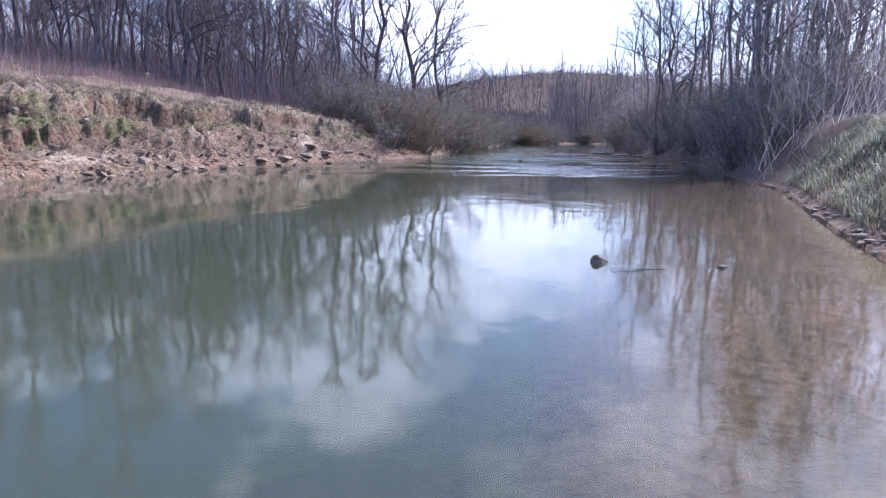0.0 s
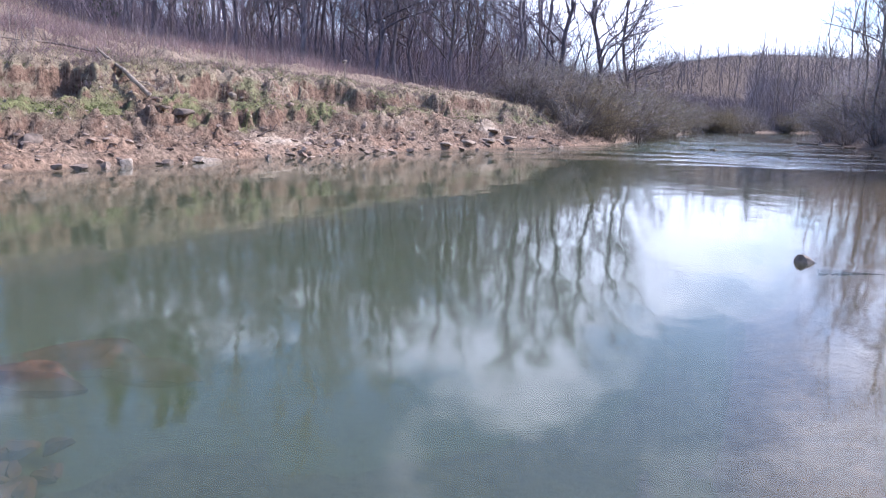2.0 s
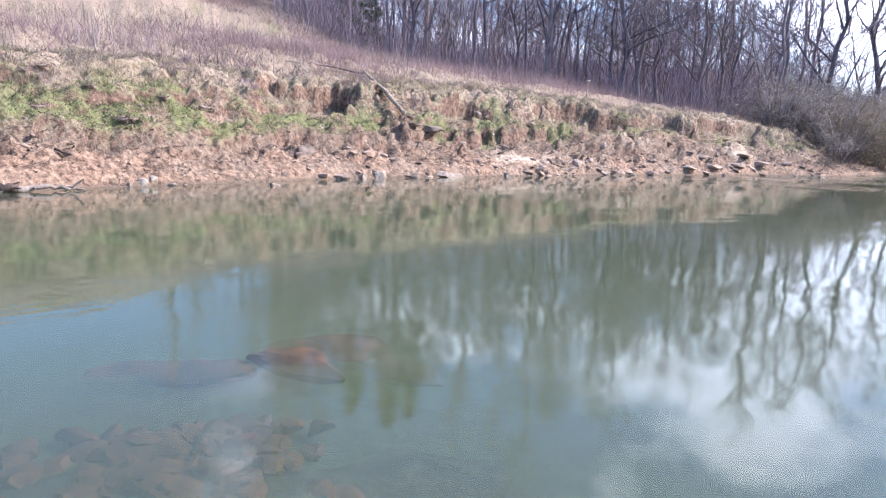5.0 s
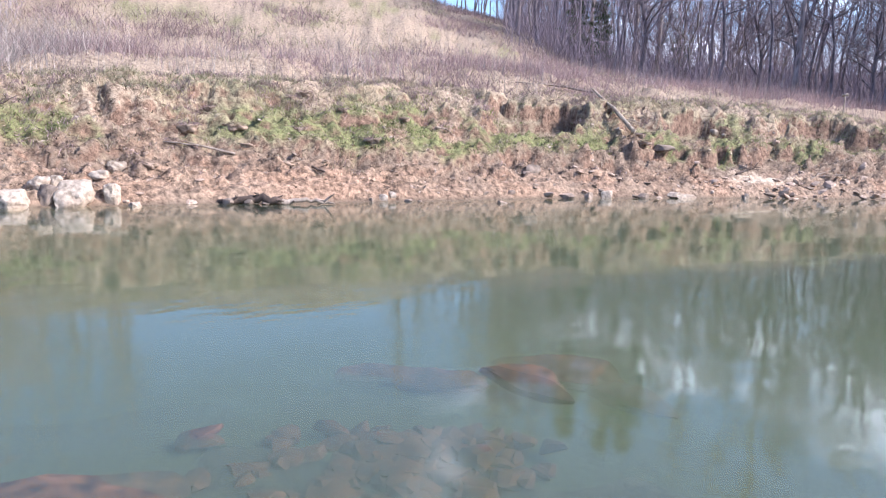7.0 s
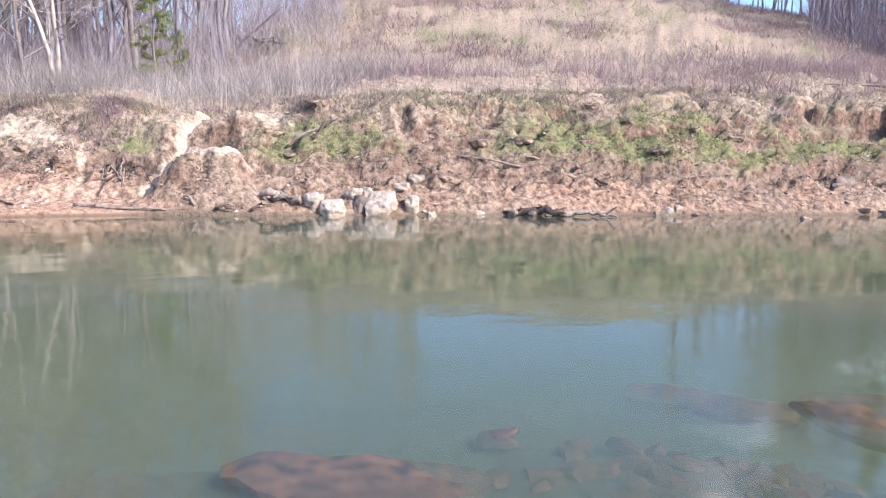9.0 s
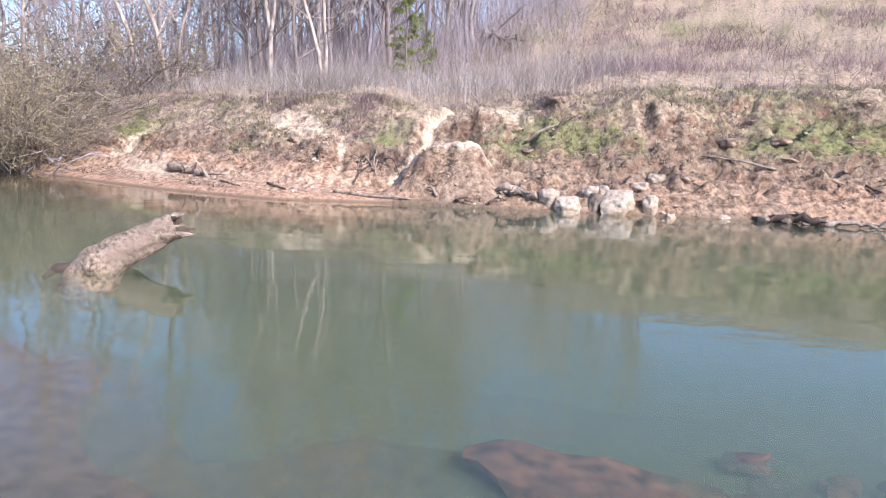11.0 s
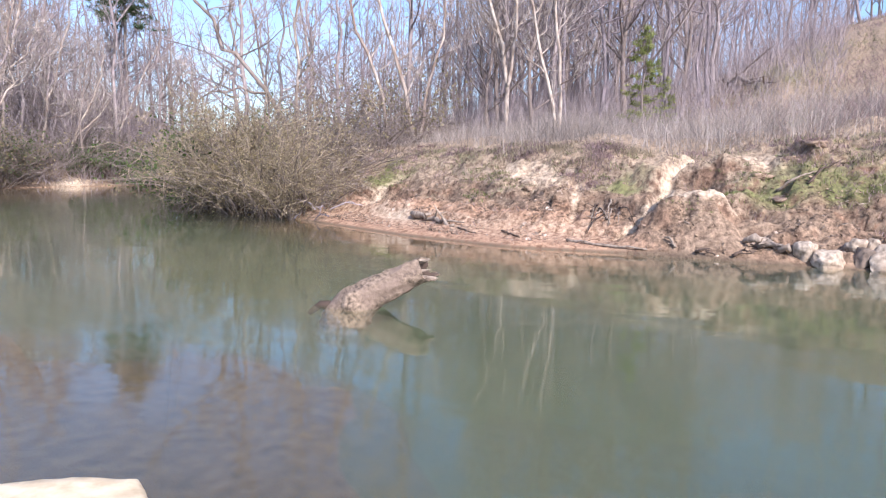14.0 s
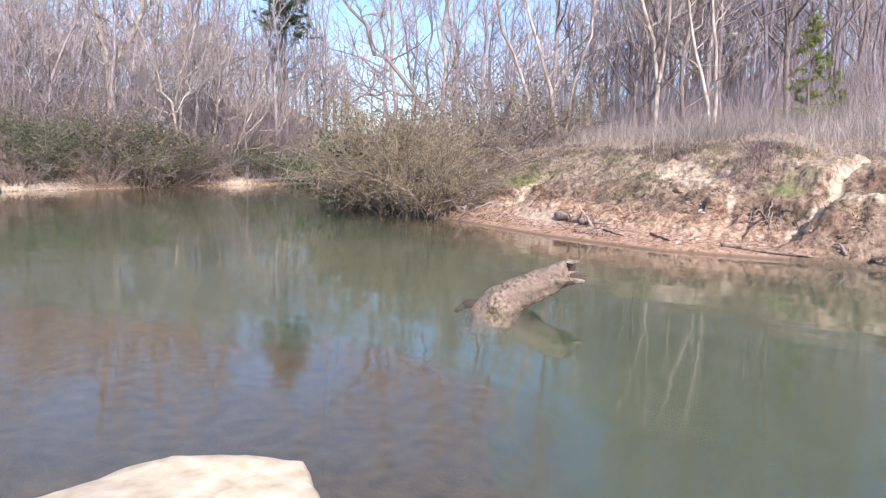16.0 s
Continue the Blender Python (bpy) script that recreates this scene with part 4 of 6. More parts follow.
stem_tree("slanting grey leafless tree above the thicket", 53, [([(141.0, 1.0), (139.8, 4.0), (138.6, 7.5), (137.8, 11.5), (137, 16)], 0.16, 0.06)], BARK_PALE, TWIG_PALE, 12, limbs=12, reach=4)

g = random.Random(88)
for az, r, lean, top, girth in ((148.5, 50, -3.0, 12, 0.13), (146.2, 52, 2.5, 11, 0.1), (141.6, 51, -4.0, 10, 0.1), (139.2, 50, 3.5, 11, 0.11), (137.2, 55, -2.5, 12, 0.1), (134.6, 58, 3.0, 10, 0.08), (132.8, 61, -3.5, 9, 0.08)):
    stem_tree("pale leafless tree leaning among others by the river", r, [([(az, 0.8), (az + lean * 0.25, top * 0.35), (az + lean * 0.6, top * 0.65), (az + lean, top)], girth, girth * 0.35),
              ([(az + lean * 0.2, top * 0.3), (az - lean * 0.3, top * 0.55), (az - lean * 0.6, top * 0.85)], girth * 0.55, girth * 0.2)], BARK if az > 140 else BARK_PALE, TWIG_PALE, g.randrange(1000), limbs=12, reach=4.2, rise=0.35, start=0.2, subs=7, crook=0.14)


# ---- evergreens ----
def pine(label, height, girth, bare, spread, needle_mat, seed, tuft=0.5, count=34):
    g = random.Random(seed)
    ob = thing("pine_tree", label, "tree", "pines among the bare trees")
    wood, crown = Pile(), Pile()
    pts = [Vector((g.gauss(0, 0.05), g.gauss(0, 0.05), height * i / 7 - 0.3 * (i == 0))) for i in range(8)]
    wood.tube(pts, [girth * (1 - 0.88 * i / 7) for i in range(8)], 7)
    for k in range(count):
        t = bare + (1 - bare) * (k + g.random()) / count
        a = g.random() * 6.283
        ln = spread * (1.08 - t) / (1.08 - bare) * g.uniform(0.6, 1.15) + 0.15
        p = along(pts, t)
        q = p + Vector((math.cos(a), math.sin(a), g.uniform(-0.1, 0.45))) * ln
        wood.tube([p, q], [girth * 0.2 * (1.1 - t) + 0.008, 0.005], 3)
        for s in range(7):
            c = p.lerp(q, g.uniform(0.3, 1.05)) + Vector((g.gauss(0, 0.12), g.gauss(0, 0.12), g.gauss(0, 0.08))) * tuft * 2
            for n in range(11):
                d = Vector((g.gauss(0, 1), g.gauss(0, 1), g.gauss(0.25, 0.7))).normalized()
                crown.spike(c + d * 0.03, c + d * tuft * g.uniform(0.5, 1.0), 0.02 * tuft / 0.3)
    part_mesh("trunk", wood.mesh("trunk", BARK_MID), ob)
    part_mesh("crown", crown.mesh("crown", needle_mat, False), ob)
    return ob


def stand(ob, az, r, key, scale=1.0):
    x, y = at_polar(az, r)
    return set_down(ob, Matrix.Translation((x, y, gz(x, y))) @ Matrix.Rotation(az * 3.7, 4, "Z") @ Matrix.Diagonal((scale, scale, scale, 1)), key)


young = pine("young bright green evergreen standing before bare trees", 4.6, 0.07, 0.1, 1.2, NEEDLE_BRIGHT, 3, 0.26, 40)
stand(young, 93.3, 34, "young")
stand(young, 91.6, 35.5, "young", 0.55)
tall = pine("tall straight pine with a dark green crown", 20, 0.22, 0.5, 2.6, NEEDLE, 4, 0.8, 44)
for az, r, s in ((34.5, 66, 1.0), (36.2, 72, 1.1), (39.5, 70, 0.95), (44, 98, 0.9), (-24, 60, 0.9)):
    stand(tall, az, r, "tall", s)
crowned = pine("pine with a broad dark green crown above the bare trees", 17.5, 0.2, 0.66, 3.3, NEEDLE, 14, 0.5, 110)
stand(crowned, 131.7, 64, "crowned", 0.88)
low_pine = pine("small dark pine at the wood's edge", 5.5, 0.09, 0.1, 1.5, NEEDLE, 5, 0.45, 40)
for az, r, s in ((38.8, 62, 1.0), (40.6, 64, 1.1), (33.0, 70, 0.9)):
    stand(low_pine, az, r, "low_pine", s)


# ---- shrubs ----
def shrub(label, h, w, stems, leaves, leaf_size, twig_mat, leaf_mat, seed, group):
    g = random.Random(seed)
    ob = thing("shrub", label, "shrub", group)
    wood, crown = Pile(), Pile()
    tips = []
    for k in range(stems):
        a, out = g.random() * 6.283, g.uniform(0.15, 1.0)
        d = Vector((math.cos(a) * out * w / h, math.sin(a) * out * w / h, 1.0))
        p = Vector((math.cos(a) * out * w * 0.25, math.sin(a) * out * w * 0.25, -0.15))
        ln = h * g.uniform(0.6, 1.05)
        line = [p]
        for j in range(4):
            d = d + Vector((math.cos(a) * 0.18 * out, math.sin(a) * 0.18 * out, -0.13 * out)) + Vector((g.gauss(0, 0.3), g.gauss(0, 0.3), g.gauss(0, 0.15)))
            line.append(line[-1] + d.normalized() * ln / 4)
        wood.tube(line, [0.022, 0.018, 0.014, 0.009, 0.004], 3)
        for s in range(11):
            q = along(line, g.uniform(0.15, 1.0))
            e = (d.normalized() * 0.35 + Vector((g.gauss(0, 0.8), g.gauss(0, 0.8), g.gauss(0.1, 0.6)))).normalized()
            z = q + e * h * g.uniform(0.1, 0.24)
            crown.spike(q, z, 0.009)
            tips.append((q, z))
            for w2 in range(3):
                c = q.lerp(z, g.uniform(0.2, 1))
                crown.spike(c, c + (e + Vector((g.gauss(0, 0.9), g.gauss(0, 0.9), g.gauss(0, 0.6)))).normalized() * h * g.uniform(0.06, 0.16), 0.006)
    part_mesh("branchwork", wood.mesh("branchwork", BARK_MID), ob)
    part_mesh("crown", crown.mesh("crown", twig_mat, False), ob)
    if leaves:
        foliage = Pile()
        for k in range(leaves):
            q, z = g.choice(tips)
            c = q.lerp(z, g.uniform(0.1, 1.1)) + Vector((g.gauss(0, 0.1), g.gauss(0, 0.1), g.gauss(0, 0.1)))
            foliage.leaf(c, leaf_size * g.uniform(0.6, 1.3), g)
        part_mesh("foliage", foliage.mesh("foliage", leaf_mat, False), ob)
    return ob


SHRUBS = [
    shrub("tangled brown twiggy shrub with sparse olive leaves", 3.0, 2.2, 26, 1200, 0.1, TWIG_DARK, LEAF, 21, "shrubs at the water's edge"),
    shrub("dense olive-green shrub overhanging the water", 2.6, 2.2, 26, 2200, 0.1, TWIG_DARK, LEAF_GREEN, 22, "shrubs at the water's edge"),
    shrub("leafless grey-brown thicket shrub with fine stems", 2.6, 1.9, 32, 0, 0.05, TWIG_DARK, LEAF, 23, "shrubs at the water's edge"),
    shrub("broad olive-brown shrub hanging over the river's edge", 3.1, 2.3, 48, 6500, 0.045, TWIG_TAN, LEAF_OLIVE, 24, "shrubs at the water's edge"),
    shrub("pale tan leafless shrub with fine upright twigs", 2.7, 1.8, 30, 500, 0.07, TWIG_PALE, STRAW, 25, "shrubs at the water's edge"),
    shrub("tall airy shrub with haze-paled twigs and sparse yellow-green leaves", 3.2, 1.9, 30, 1500, 0.045, TWIG_GLARE, LEAF_THIN, 26, "shrubs at the water's edge"),
]


def bush(kind, az, r, s, stretch=1.0):
    x, y = at_polar(az, r)
    m = Matrix.Translation((x, y, max(gz(x, y), -0.05))) @ Matrix.Rotation(az * 11.3 + r, 4, "Z") @ Matrix.Diagonal((s, s, s * stretch, 1))
    set_down(SHRUBS[kind], m, ("shrub", kind))


# the thicket on the point
for az, r, kind, s in ((118.0, 24.0, 2, 0.75), (119.6, 23.6, 3, 0.85), (121.0, 24.2, 3, 1.05), (122.4, 25.4, 3, 1.2), (123.6, 26.6, 3, 1.25), (125.0, 28.0, 3, 1.2), (126.2, 29.6, 1, 1.05), (121.5, 26.8, 3, 1.4),
                       (119.0, 26.5, 2, 1.2), (117.0, 27.5, 2, 1.1), (123.2, 29.0, 1, 1.35), (125.0, 31.0, 1, 1.3), (126.6, 33.0, 1, 1.3), (120.5, 29.5, 2, 1.4), (115.6, 30.0, 0, 1.1), (113.0, 31.0, 2, 1.1), (110.5, 33, 0, 1.1)):
    bush(kind, az, r, s * 1.2, 1.08)
for az, r in spots(30, 128.5, 156, 44, 50, 1.6, 0.1, 5):
    bush(rng.choice([0, 1, 1, 2]), az, r, rng.uniform(0.9, 1.6))
for az, r in spots(20, 128, 156, 50, 62, 2.2, 0.1, 6):
    bush(rng.choice([0, 2, 2]), az, r, rng.uniform(1.2, 2.0))
for az, r in spots(28, -2.5, 9, 46, 62, 1.4, 0.2, 7):
    bush(rng.choice([4, 5, 4, 3]), az, r, rng.uniform(1.1, 1.75))
def shore_bushes(points, n, d0, d1, s0, s1, kinds, seed):
    g = random.Random(seed)
    for k in range(n):
        i = g.randrange(len(points) - 1)
        a, b = Vector(points[i]), Vector(points[i + 1])
        nrm = Vector(((b - a).y, -(b - a).x)).normalized()
        p = a.lerp(b, g.random()) + nrm * g.uniform(d0, d1)
        bush(g.choice(kinds), float(polar(p.x, p.y)), p.length, g.uniform(s0, s1))


shore_bushes(NEAR_BANK[22:27], 26, 0.3, 2.5, 0.9, 1.5, [5, 5, 4], 8)      # right bank, at the water
shore_bushes(NEAR_BANK[22:27], 20, 3.0, 8.0, 1.4, 2.0, [5, 5, 4], 9)
shore_bushes(NEAR_BANK[25:29], 16, 0.3, 4.0, 1.6, 2.4, [4, 5, 4], 10)        # far reach
shore_bushes(NEAR_BANK[2:6], 30, 0.2, 2.2, 0.9, 1.5, [1, 0, 1, 2], 12)       # across the upper bend
shore_bushes(FAR_BANK[1:5], 50, -0.5, 2.5, 1.2, 1.9, [4, 3, 4, 5], 11)


# ---- grass, brush and thickets ----
def blades(name, label, category, P, H, W, lean, material, bend=0.0, seed=0):
    """Thin upright blades: one triangle each, or two where they bend over."""
    g = np.random.RandomState(seed)
    n = len(P)
    a = g.rand(n) * 2 * np.pi
    side = np.stack([np.cos(a), np.sin(a), np.zeros(n)], 1) * (W * 0.5)[:, None]
    tilt = g.randn(n, 2) * lean
    if bend:
        mid = P + np.stack([tilt[:, 0] * H * 0.35, tilt[:, 1] * H * 0.35, H * 0.65], 1)
        tip = P + np.stack([tilt[:, 0] * H * bend, tilt[:, 1] * H * bend, H * (1.0 - 0.35 * bend)], 1)
        V = np.stack([P - side, P + side, mid + side * 0.7, mid - side * 0.7, tip], 1).reshape(-1, 3)
        b = (np.arange(n) * 5)[:, None]
        F = np.concatenate([b + np.array([[0, 1, 2]]), b + np.array([[0, 2, 3]]), b + np.array([[3, 2, 4]])], 1).reshape(-1, 3)
    else:
        tip = P + np.stack([tilt[:, 0] * H, tilt[:, 1] * H, H], 1)
        V = np.stack([P - side, P + side, tip], 1).reshape(-1, 3)
        F = np.arange(n * 3).reshape(-1, 3)
    me = bpy.data.meshes.new(name)
    me.vertices.add(len(V))
    me.vertices.foreach_set("co", V.reshape(-1).astype(np.float32))
    me.loops.add(len(F) * 3)
    me.loops.foreach_set("vertex_index", F.reshape(-1).astype(np.int32))
    me.polygons.add(len(F))
    me.polygons.foreach_set("loop_start", np.arange(0, len(F) * 3, 3, dtype=np.int32))
    me.update(calc_edges=True)
    me.materials.append(material)
    return tagged(new(name, me), label, category, kind="stuff")


def scatter(n, az0, az1, r0, r1, seed, keep):
    """Points on the land, kept where keep(x, y, z, bank distance, azimuth, r) exceeds a random number."""
    g = np.random.RandomState(seed)
    az = g.uniform(az0, az1, n)
    r = np.sqrt(g.uniform(r0 ** 2, r1 ** 2, n))
    x, y = -np.sin(np.radians(az)) * r, np.cos(np.radians(az)) * r
    z = land(x, y)
    d, _ = seg_dist(x, y, FAR_BANK)
    ok = (keep(x, y, z, d, az, r) > g.rand(n)) & (z > 0.1)
    return np.stack([x, y, z - 0.02], 1)[ok], g


def bank_scatter(n, seed, keep, d0=0.2, d1=7.0):
    """The same in a strip along the far bank."""
    g = np.random.RandomState(seed)
    line = np.array(FAR_BANK[4:23], float)
    ln = np.hypot(*np.diff(line, axis=0).T)
    # more of them where the bank comes nearest
    wt = ln / np.maximum(np.hypot(*(0.5 * (line[1:] + line[:-1])).T), 10)
    k = g.choice(len(ln), n, p=wt / wt.sum())
    t = g.rand(n)
    a, b = line[k], line[k + 1]
    nrm = np.stack([(b - a)[:, 1], -(b - a)[:, 0]], 1) / ln[k][:, None]
    off = g.uniform(d0, d1, n)
    xy = a + (b - a) * t[:, None] + nrm * off[:, None]
    x, y = xy[:, 0], xy[:, 1]
    z = land(x, y)
    d, _ = seg_dist(x, y, FAR_BANK)
    bare = land(x, y, True)[1][:, 2]          # nothing grows or lies in the sandy washes
    ok = (keep(x, y, z, d, polar(x, y), np.hypot(x, y)) > g.rand(n)) & (z > 0.05) & ~in_river(x, y) & (bare < 0.35)
    return np.stack([x, y, z - 0.02], 1)[ok], g


# tall dry brush along the terrace
for seed, material, label, side in ((1, BRUSH, "tall dry purplish-brown weed stems on the terrace", -1), (41, GREY_WEEDS, "tall dry grey weed stems on the terrace", 1)):
    P, g = scatter(230000 if side < 0 else 460000, 4, 127, 17, 60, seed, lambda x, y, z, d, az, r: np.clip(0.25 + 1.6 * fbm(x * 0.3, y * 0.3, 81, 3) + 0.3, 0, 1) * sstep(6.0, 9.0, d) * (1 - sstep(15, 22, d)) * sstep(4, 10, az) * sstep(-9, 9, side * (az - 80)))
    blades("dry_brush", label, "brush", P, g.uniform(0.3, 1.1, len(P)) * (1.0 if side < 0 else 1.25) * (0.8 + 1.1 * fbm(P[:, 0] * 0.35, P[:, 1] * 0.35, 83, 3)), g.uniform(0.008, 0.02, len(P)), 0.6, material, seed=seed + 1)
P, g = scatter(30000, 10, 127, 17, 60, 3, lambda x, y, z, d, az, r: np.clip(0.3 + 1.8 * fbm(x * 0.35, y * 0.35, 85, 3), 0, 1) * sstep(4.4, 6.0, d) * (1 - sstep(12, 18, d)))
blades("pale_weed_stalks", "pale dry weed stalks standing in the brush", "brush", P, g.uniform(0.4, 1.5, len(P)), g.uniform(0.012, 0.022, len(P)), 0.13, TWIG_PALE, seed=4)
# the hill's grass
P, g = scatter(150000, 28, 98, 26, 96, 5, lambda x, y, z, d, az, r: np.clip(0.35 + 1.2 * fbm(x * 0.35, y * 0.35, 87, 4), 0.04, 1) * (z > 3.0))
blades("hill_grass", "dry straw-coloured grass tufts over the hill", "grass", P, g.uniform(0.1, 0.34, len(P)), g.uniform(0.02, 0.06, len(P)), 1.1, HILL_GRASS, seed=6)
P, g = scatter(150000, 30, 92, 24, 80, 7, lambda x, y, z, d, az, r: (1 - 0.8 * sstep(76, 82, az)) * np.clip(0.18 + 2.4 * fbm(x * 0.3, y * 0.3, 89, 4), 0, 1) * (z > 3.0))
blades("hill_brush", "patches of dry reddish-brown weeds on the hill", "brush", P, g.uniform(0.2, 0.6, len(P)), g.uniform(0.015, 0.04, len(P)), 0.7, BRUSH, seed=8)
# tufts on the bank: dry ones hang over the edges, green ones fill the hollows
def bank_tufts(n, seed, material, name, label, keep, h0, h1, width, per=7, spread=0.09, lean=0.7):
    P, g = bank_scatter(n, seed, keep)
    Q = np.repeat(P, per, axis=0)
    Q[:, :2] += g.randn(len(Q), 2) * spread
    H = np.repeat(g.uniform(h0, h1, len(P)), per) * g.uniform(0.6, 1.2, len(Q))
    return blades(name, label, "grass", Q, H, np.full(len(Q), width) * g.uniform(0.6, 1.4, len(Q)), lean, material, bend=0.9, seed=seed + 1)


hh = lambda z, az: z / np.interp(az, EDGE_AZ, EDGE_Z)
bank_tufts(40000, 11, HILL_GRASS, "bank_dry_grass", "tufts of dry straw grass on the eroded bank",
           lambda x, y, z, d, az, r: np.maximum(0.16, sstep(0.72, 0.95, hh(z, az) + 0.3 * fbm(x * 0.7, y * 0.7, 91, 3))) * (1 - sstep(5.5, 7.5, d)) * np.clip(0.5 + 1.5 * fbm(x * 1.1, y * 1.1, 93, 3), 0.03, 1) * sstep(0.7, 1.4, d) * (1 - 0.65 * sstep(80, 90, az) * (1 - sstep(3.4, 4.4, d))), 0.06, 0.24, 0.013, lean=1.0)
bank_tufts(44000, 13, BRUSH, "bank_dead_weeds", "matted dead brown weeds on the bank",
           lambda x, y, z, d, az, r: (0.08 + 0.92 * sstep(0.6, 0.75, hh(z, az) + 0.25 * fbm(x * 0.6, y * 0.6, 95, 3))) * (1 - sstep(6, 8, d)) * np.clip(0.25 + 1.8 * fbm(x * 0.9, y * 0.9, 97, 3), 0.0, 1) * sstep(0.5, 1.2, d) * (1 - 0.6 * sstep(80, 90, az) * (1 - sstep(3.4, 4.4, d))), 0.06, 0.24, 0.012, lean=1.0)
bank_tufts(24000, 15, GREEN, "bank_green_grass", "short green grass growing on the bank's shoulder",
           lambda x, y, z, d, az, r: sstep(0.38, 0.48, hh(z, az) + 0.2 * fbm(x * 0.7, y * 0.7, 91, 3) - 0.1 * sstep(42, 34, az)) * (1 - 0.8 * sstep(0.78, 0.95, hh(z, az))) * np.clip(-0.05 + 1.5 * fbm(x * 0.55 + 9, y * 0.55, 99, 3) + 0.42 * np.exp(-((az - 47) / 12) ** 2) + 0.42 * np.exp(-((az - 22) / 9) ** 2) + 0.3 * np.exp(-((az - 41) / 4) ** 2) + 0.3 * np.exp(-((az - 83) / 5) ** 2), 0, 1), 0.05, 0.14, 0.014, per=12, spread=0.14, lean=1.0)
# dead twigs, roots and flotsam lying about the bank
for seed, material, name, label in ((31, DRIFT, "bank_litter", "pale dead twigs and flotsam lying on the bank"), (33, DRIFT_DARK, "bank_roots", "dark roots and rotten twigs lying on the bank")):
    P, g = bank_scatter(20000, seed, lambda x, y, z, d, az, r: np.clip(0.3 + 2.0 * fbm(x * 0.9, y * 0.9, 107 + seed, 3), 0.02, 1) * (0.4 + 0.6 * (hh(z, az) < 0.5)), 0.3, 5.0)
    blades(name, label, "debris", P + np.array([0, 0, 0.03]), g.uniform(0.03, 0.1, len(P)), g.uniform(0.014, 0.04, len(P)), 2.6, material, seed=seed + 1)
# right shore's grass
P, g = scatter(40000, -42, -24, 8, 26, 17, lambda x, y, z, d, az, r: np.clip(0.5 + fbm(x, y, 101, 3), 0.1, 1) * (z > 0.16))
blades("shore_grass", "matted dry and green grass on the near shore", "grass", P, g.uniform(0.08, 0.3, len(P)), g.uniform(0.01, 0.03, len(P)), 0.7, HILL_GRASS, bend=0.9, seed=18)
P, g = scatter(50000, -44, -22, 8, 28, 19, lambda x, y, z, d, az, r: np.clip(0.45 + 1.6 * fbm(x * 0.8, y * 0.8, 103, 3), 0.05, 1) * (z > 0.2))
blades("shore_green_grass", "clumps of grey-green grass on the near shore", "grass", P, g.uniform(0.1, 0.42, len(P)), g.uniform(0.012, 0.03, len(P)), 0.7, SHORE_GREEN, bend=0.9, seed=20)


def thicket(name, label, n, az0, az1, r0, r1, h0, h1, w, seed, material, keep=None):
    """Thin stems and upward twigs that fill a wood between its trees."""
    P, g = scatter(n, az0, az1, r0, r1, seed, keep or (lambda x, y, z, d, az, r: np.clip(0.6 + fbm(x * 0.2, y * 0.2, 105, 3), 0.1, 1) * (d > 4)))
    Q = P.copy()
    Q[:, 2] += np.where(g.rand(len(P)) < 0.5, 0, g.uniform(0, 1, len(P)) ** 1.3 * h1 * 0.9)
    return blades(name, label, "thicket", Q, g.uniform(h0, h1 * 0.5, len(P)), g.uniform(0.5, 1.3, len(P)) * w, 0.45, material, seed=seed + 1)


thicket("wood_undergrowth", "grey-brown saplings and twigs between the trees", 130000, 5, 46, 46, 130, 0.6, 8, 0.03, 21, TWIG_RUST)
thicket("wood_undergrowth", "grey saplings and twigs on the wooded rise", 100000, 80, 128, 33, 75, 0.5, 6, 0.018, 23, TWIG)
thicket("wood_undergrowth", "grey saplings and twigs across the upper bend", 60000, 126, 156, 47, 80, 0.6, 8, 0.022, 25, TWIG, lambda x, y, z, d, az, r: np.full(len(x), 0.9))
thicket("wood_undergrowth", "tangled brown saplings on the near bank's wood, paled for haze", 34000, -34, -13, 30, 110, 0.5, 7, 0.022, 27, TWIG_GLARE, lambda x, y, z, d, az, r: np.full(len(x), 0.9))
thicket("wood_undergrowth", "grey saplings and twigs where the river bends away", 36000, -19, -8, 112, 185, 1.0, 9, 0.05, 35, TWIG, lambda x, y, z, d, az, r: np.full(len(x), 0.9))
thicket("wood_undergrowth", "low grey scrub at the end of the far reach", 30000, -9, 4, 122, 185, 0.5, 4, 0.06, 37, TWIG, lambda x, y, z, d, az, r: np.full(len(x), 0.9))
thicket("far_woods", "leafless woods on the far hill", 120000, -18, 12, 110, 330, 0.4, 4.5, 0.045, 29, TWIG_DARK, lambda x, y, z, d, az, r: np.full(len(x), 0.9))


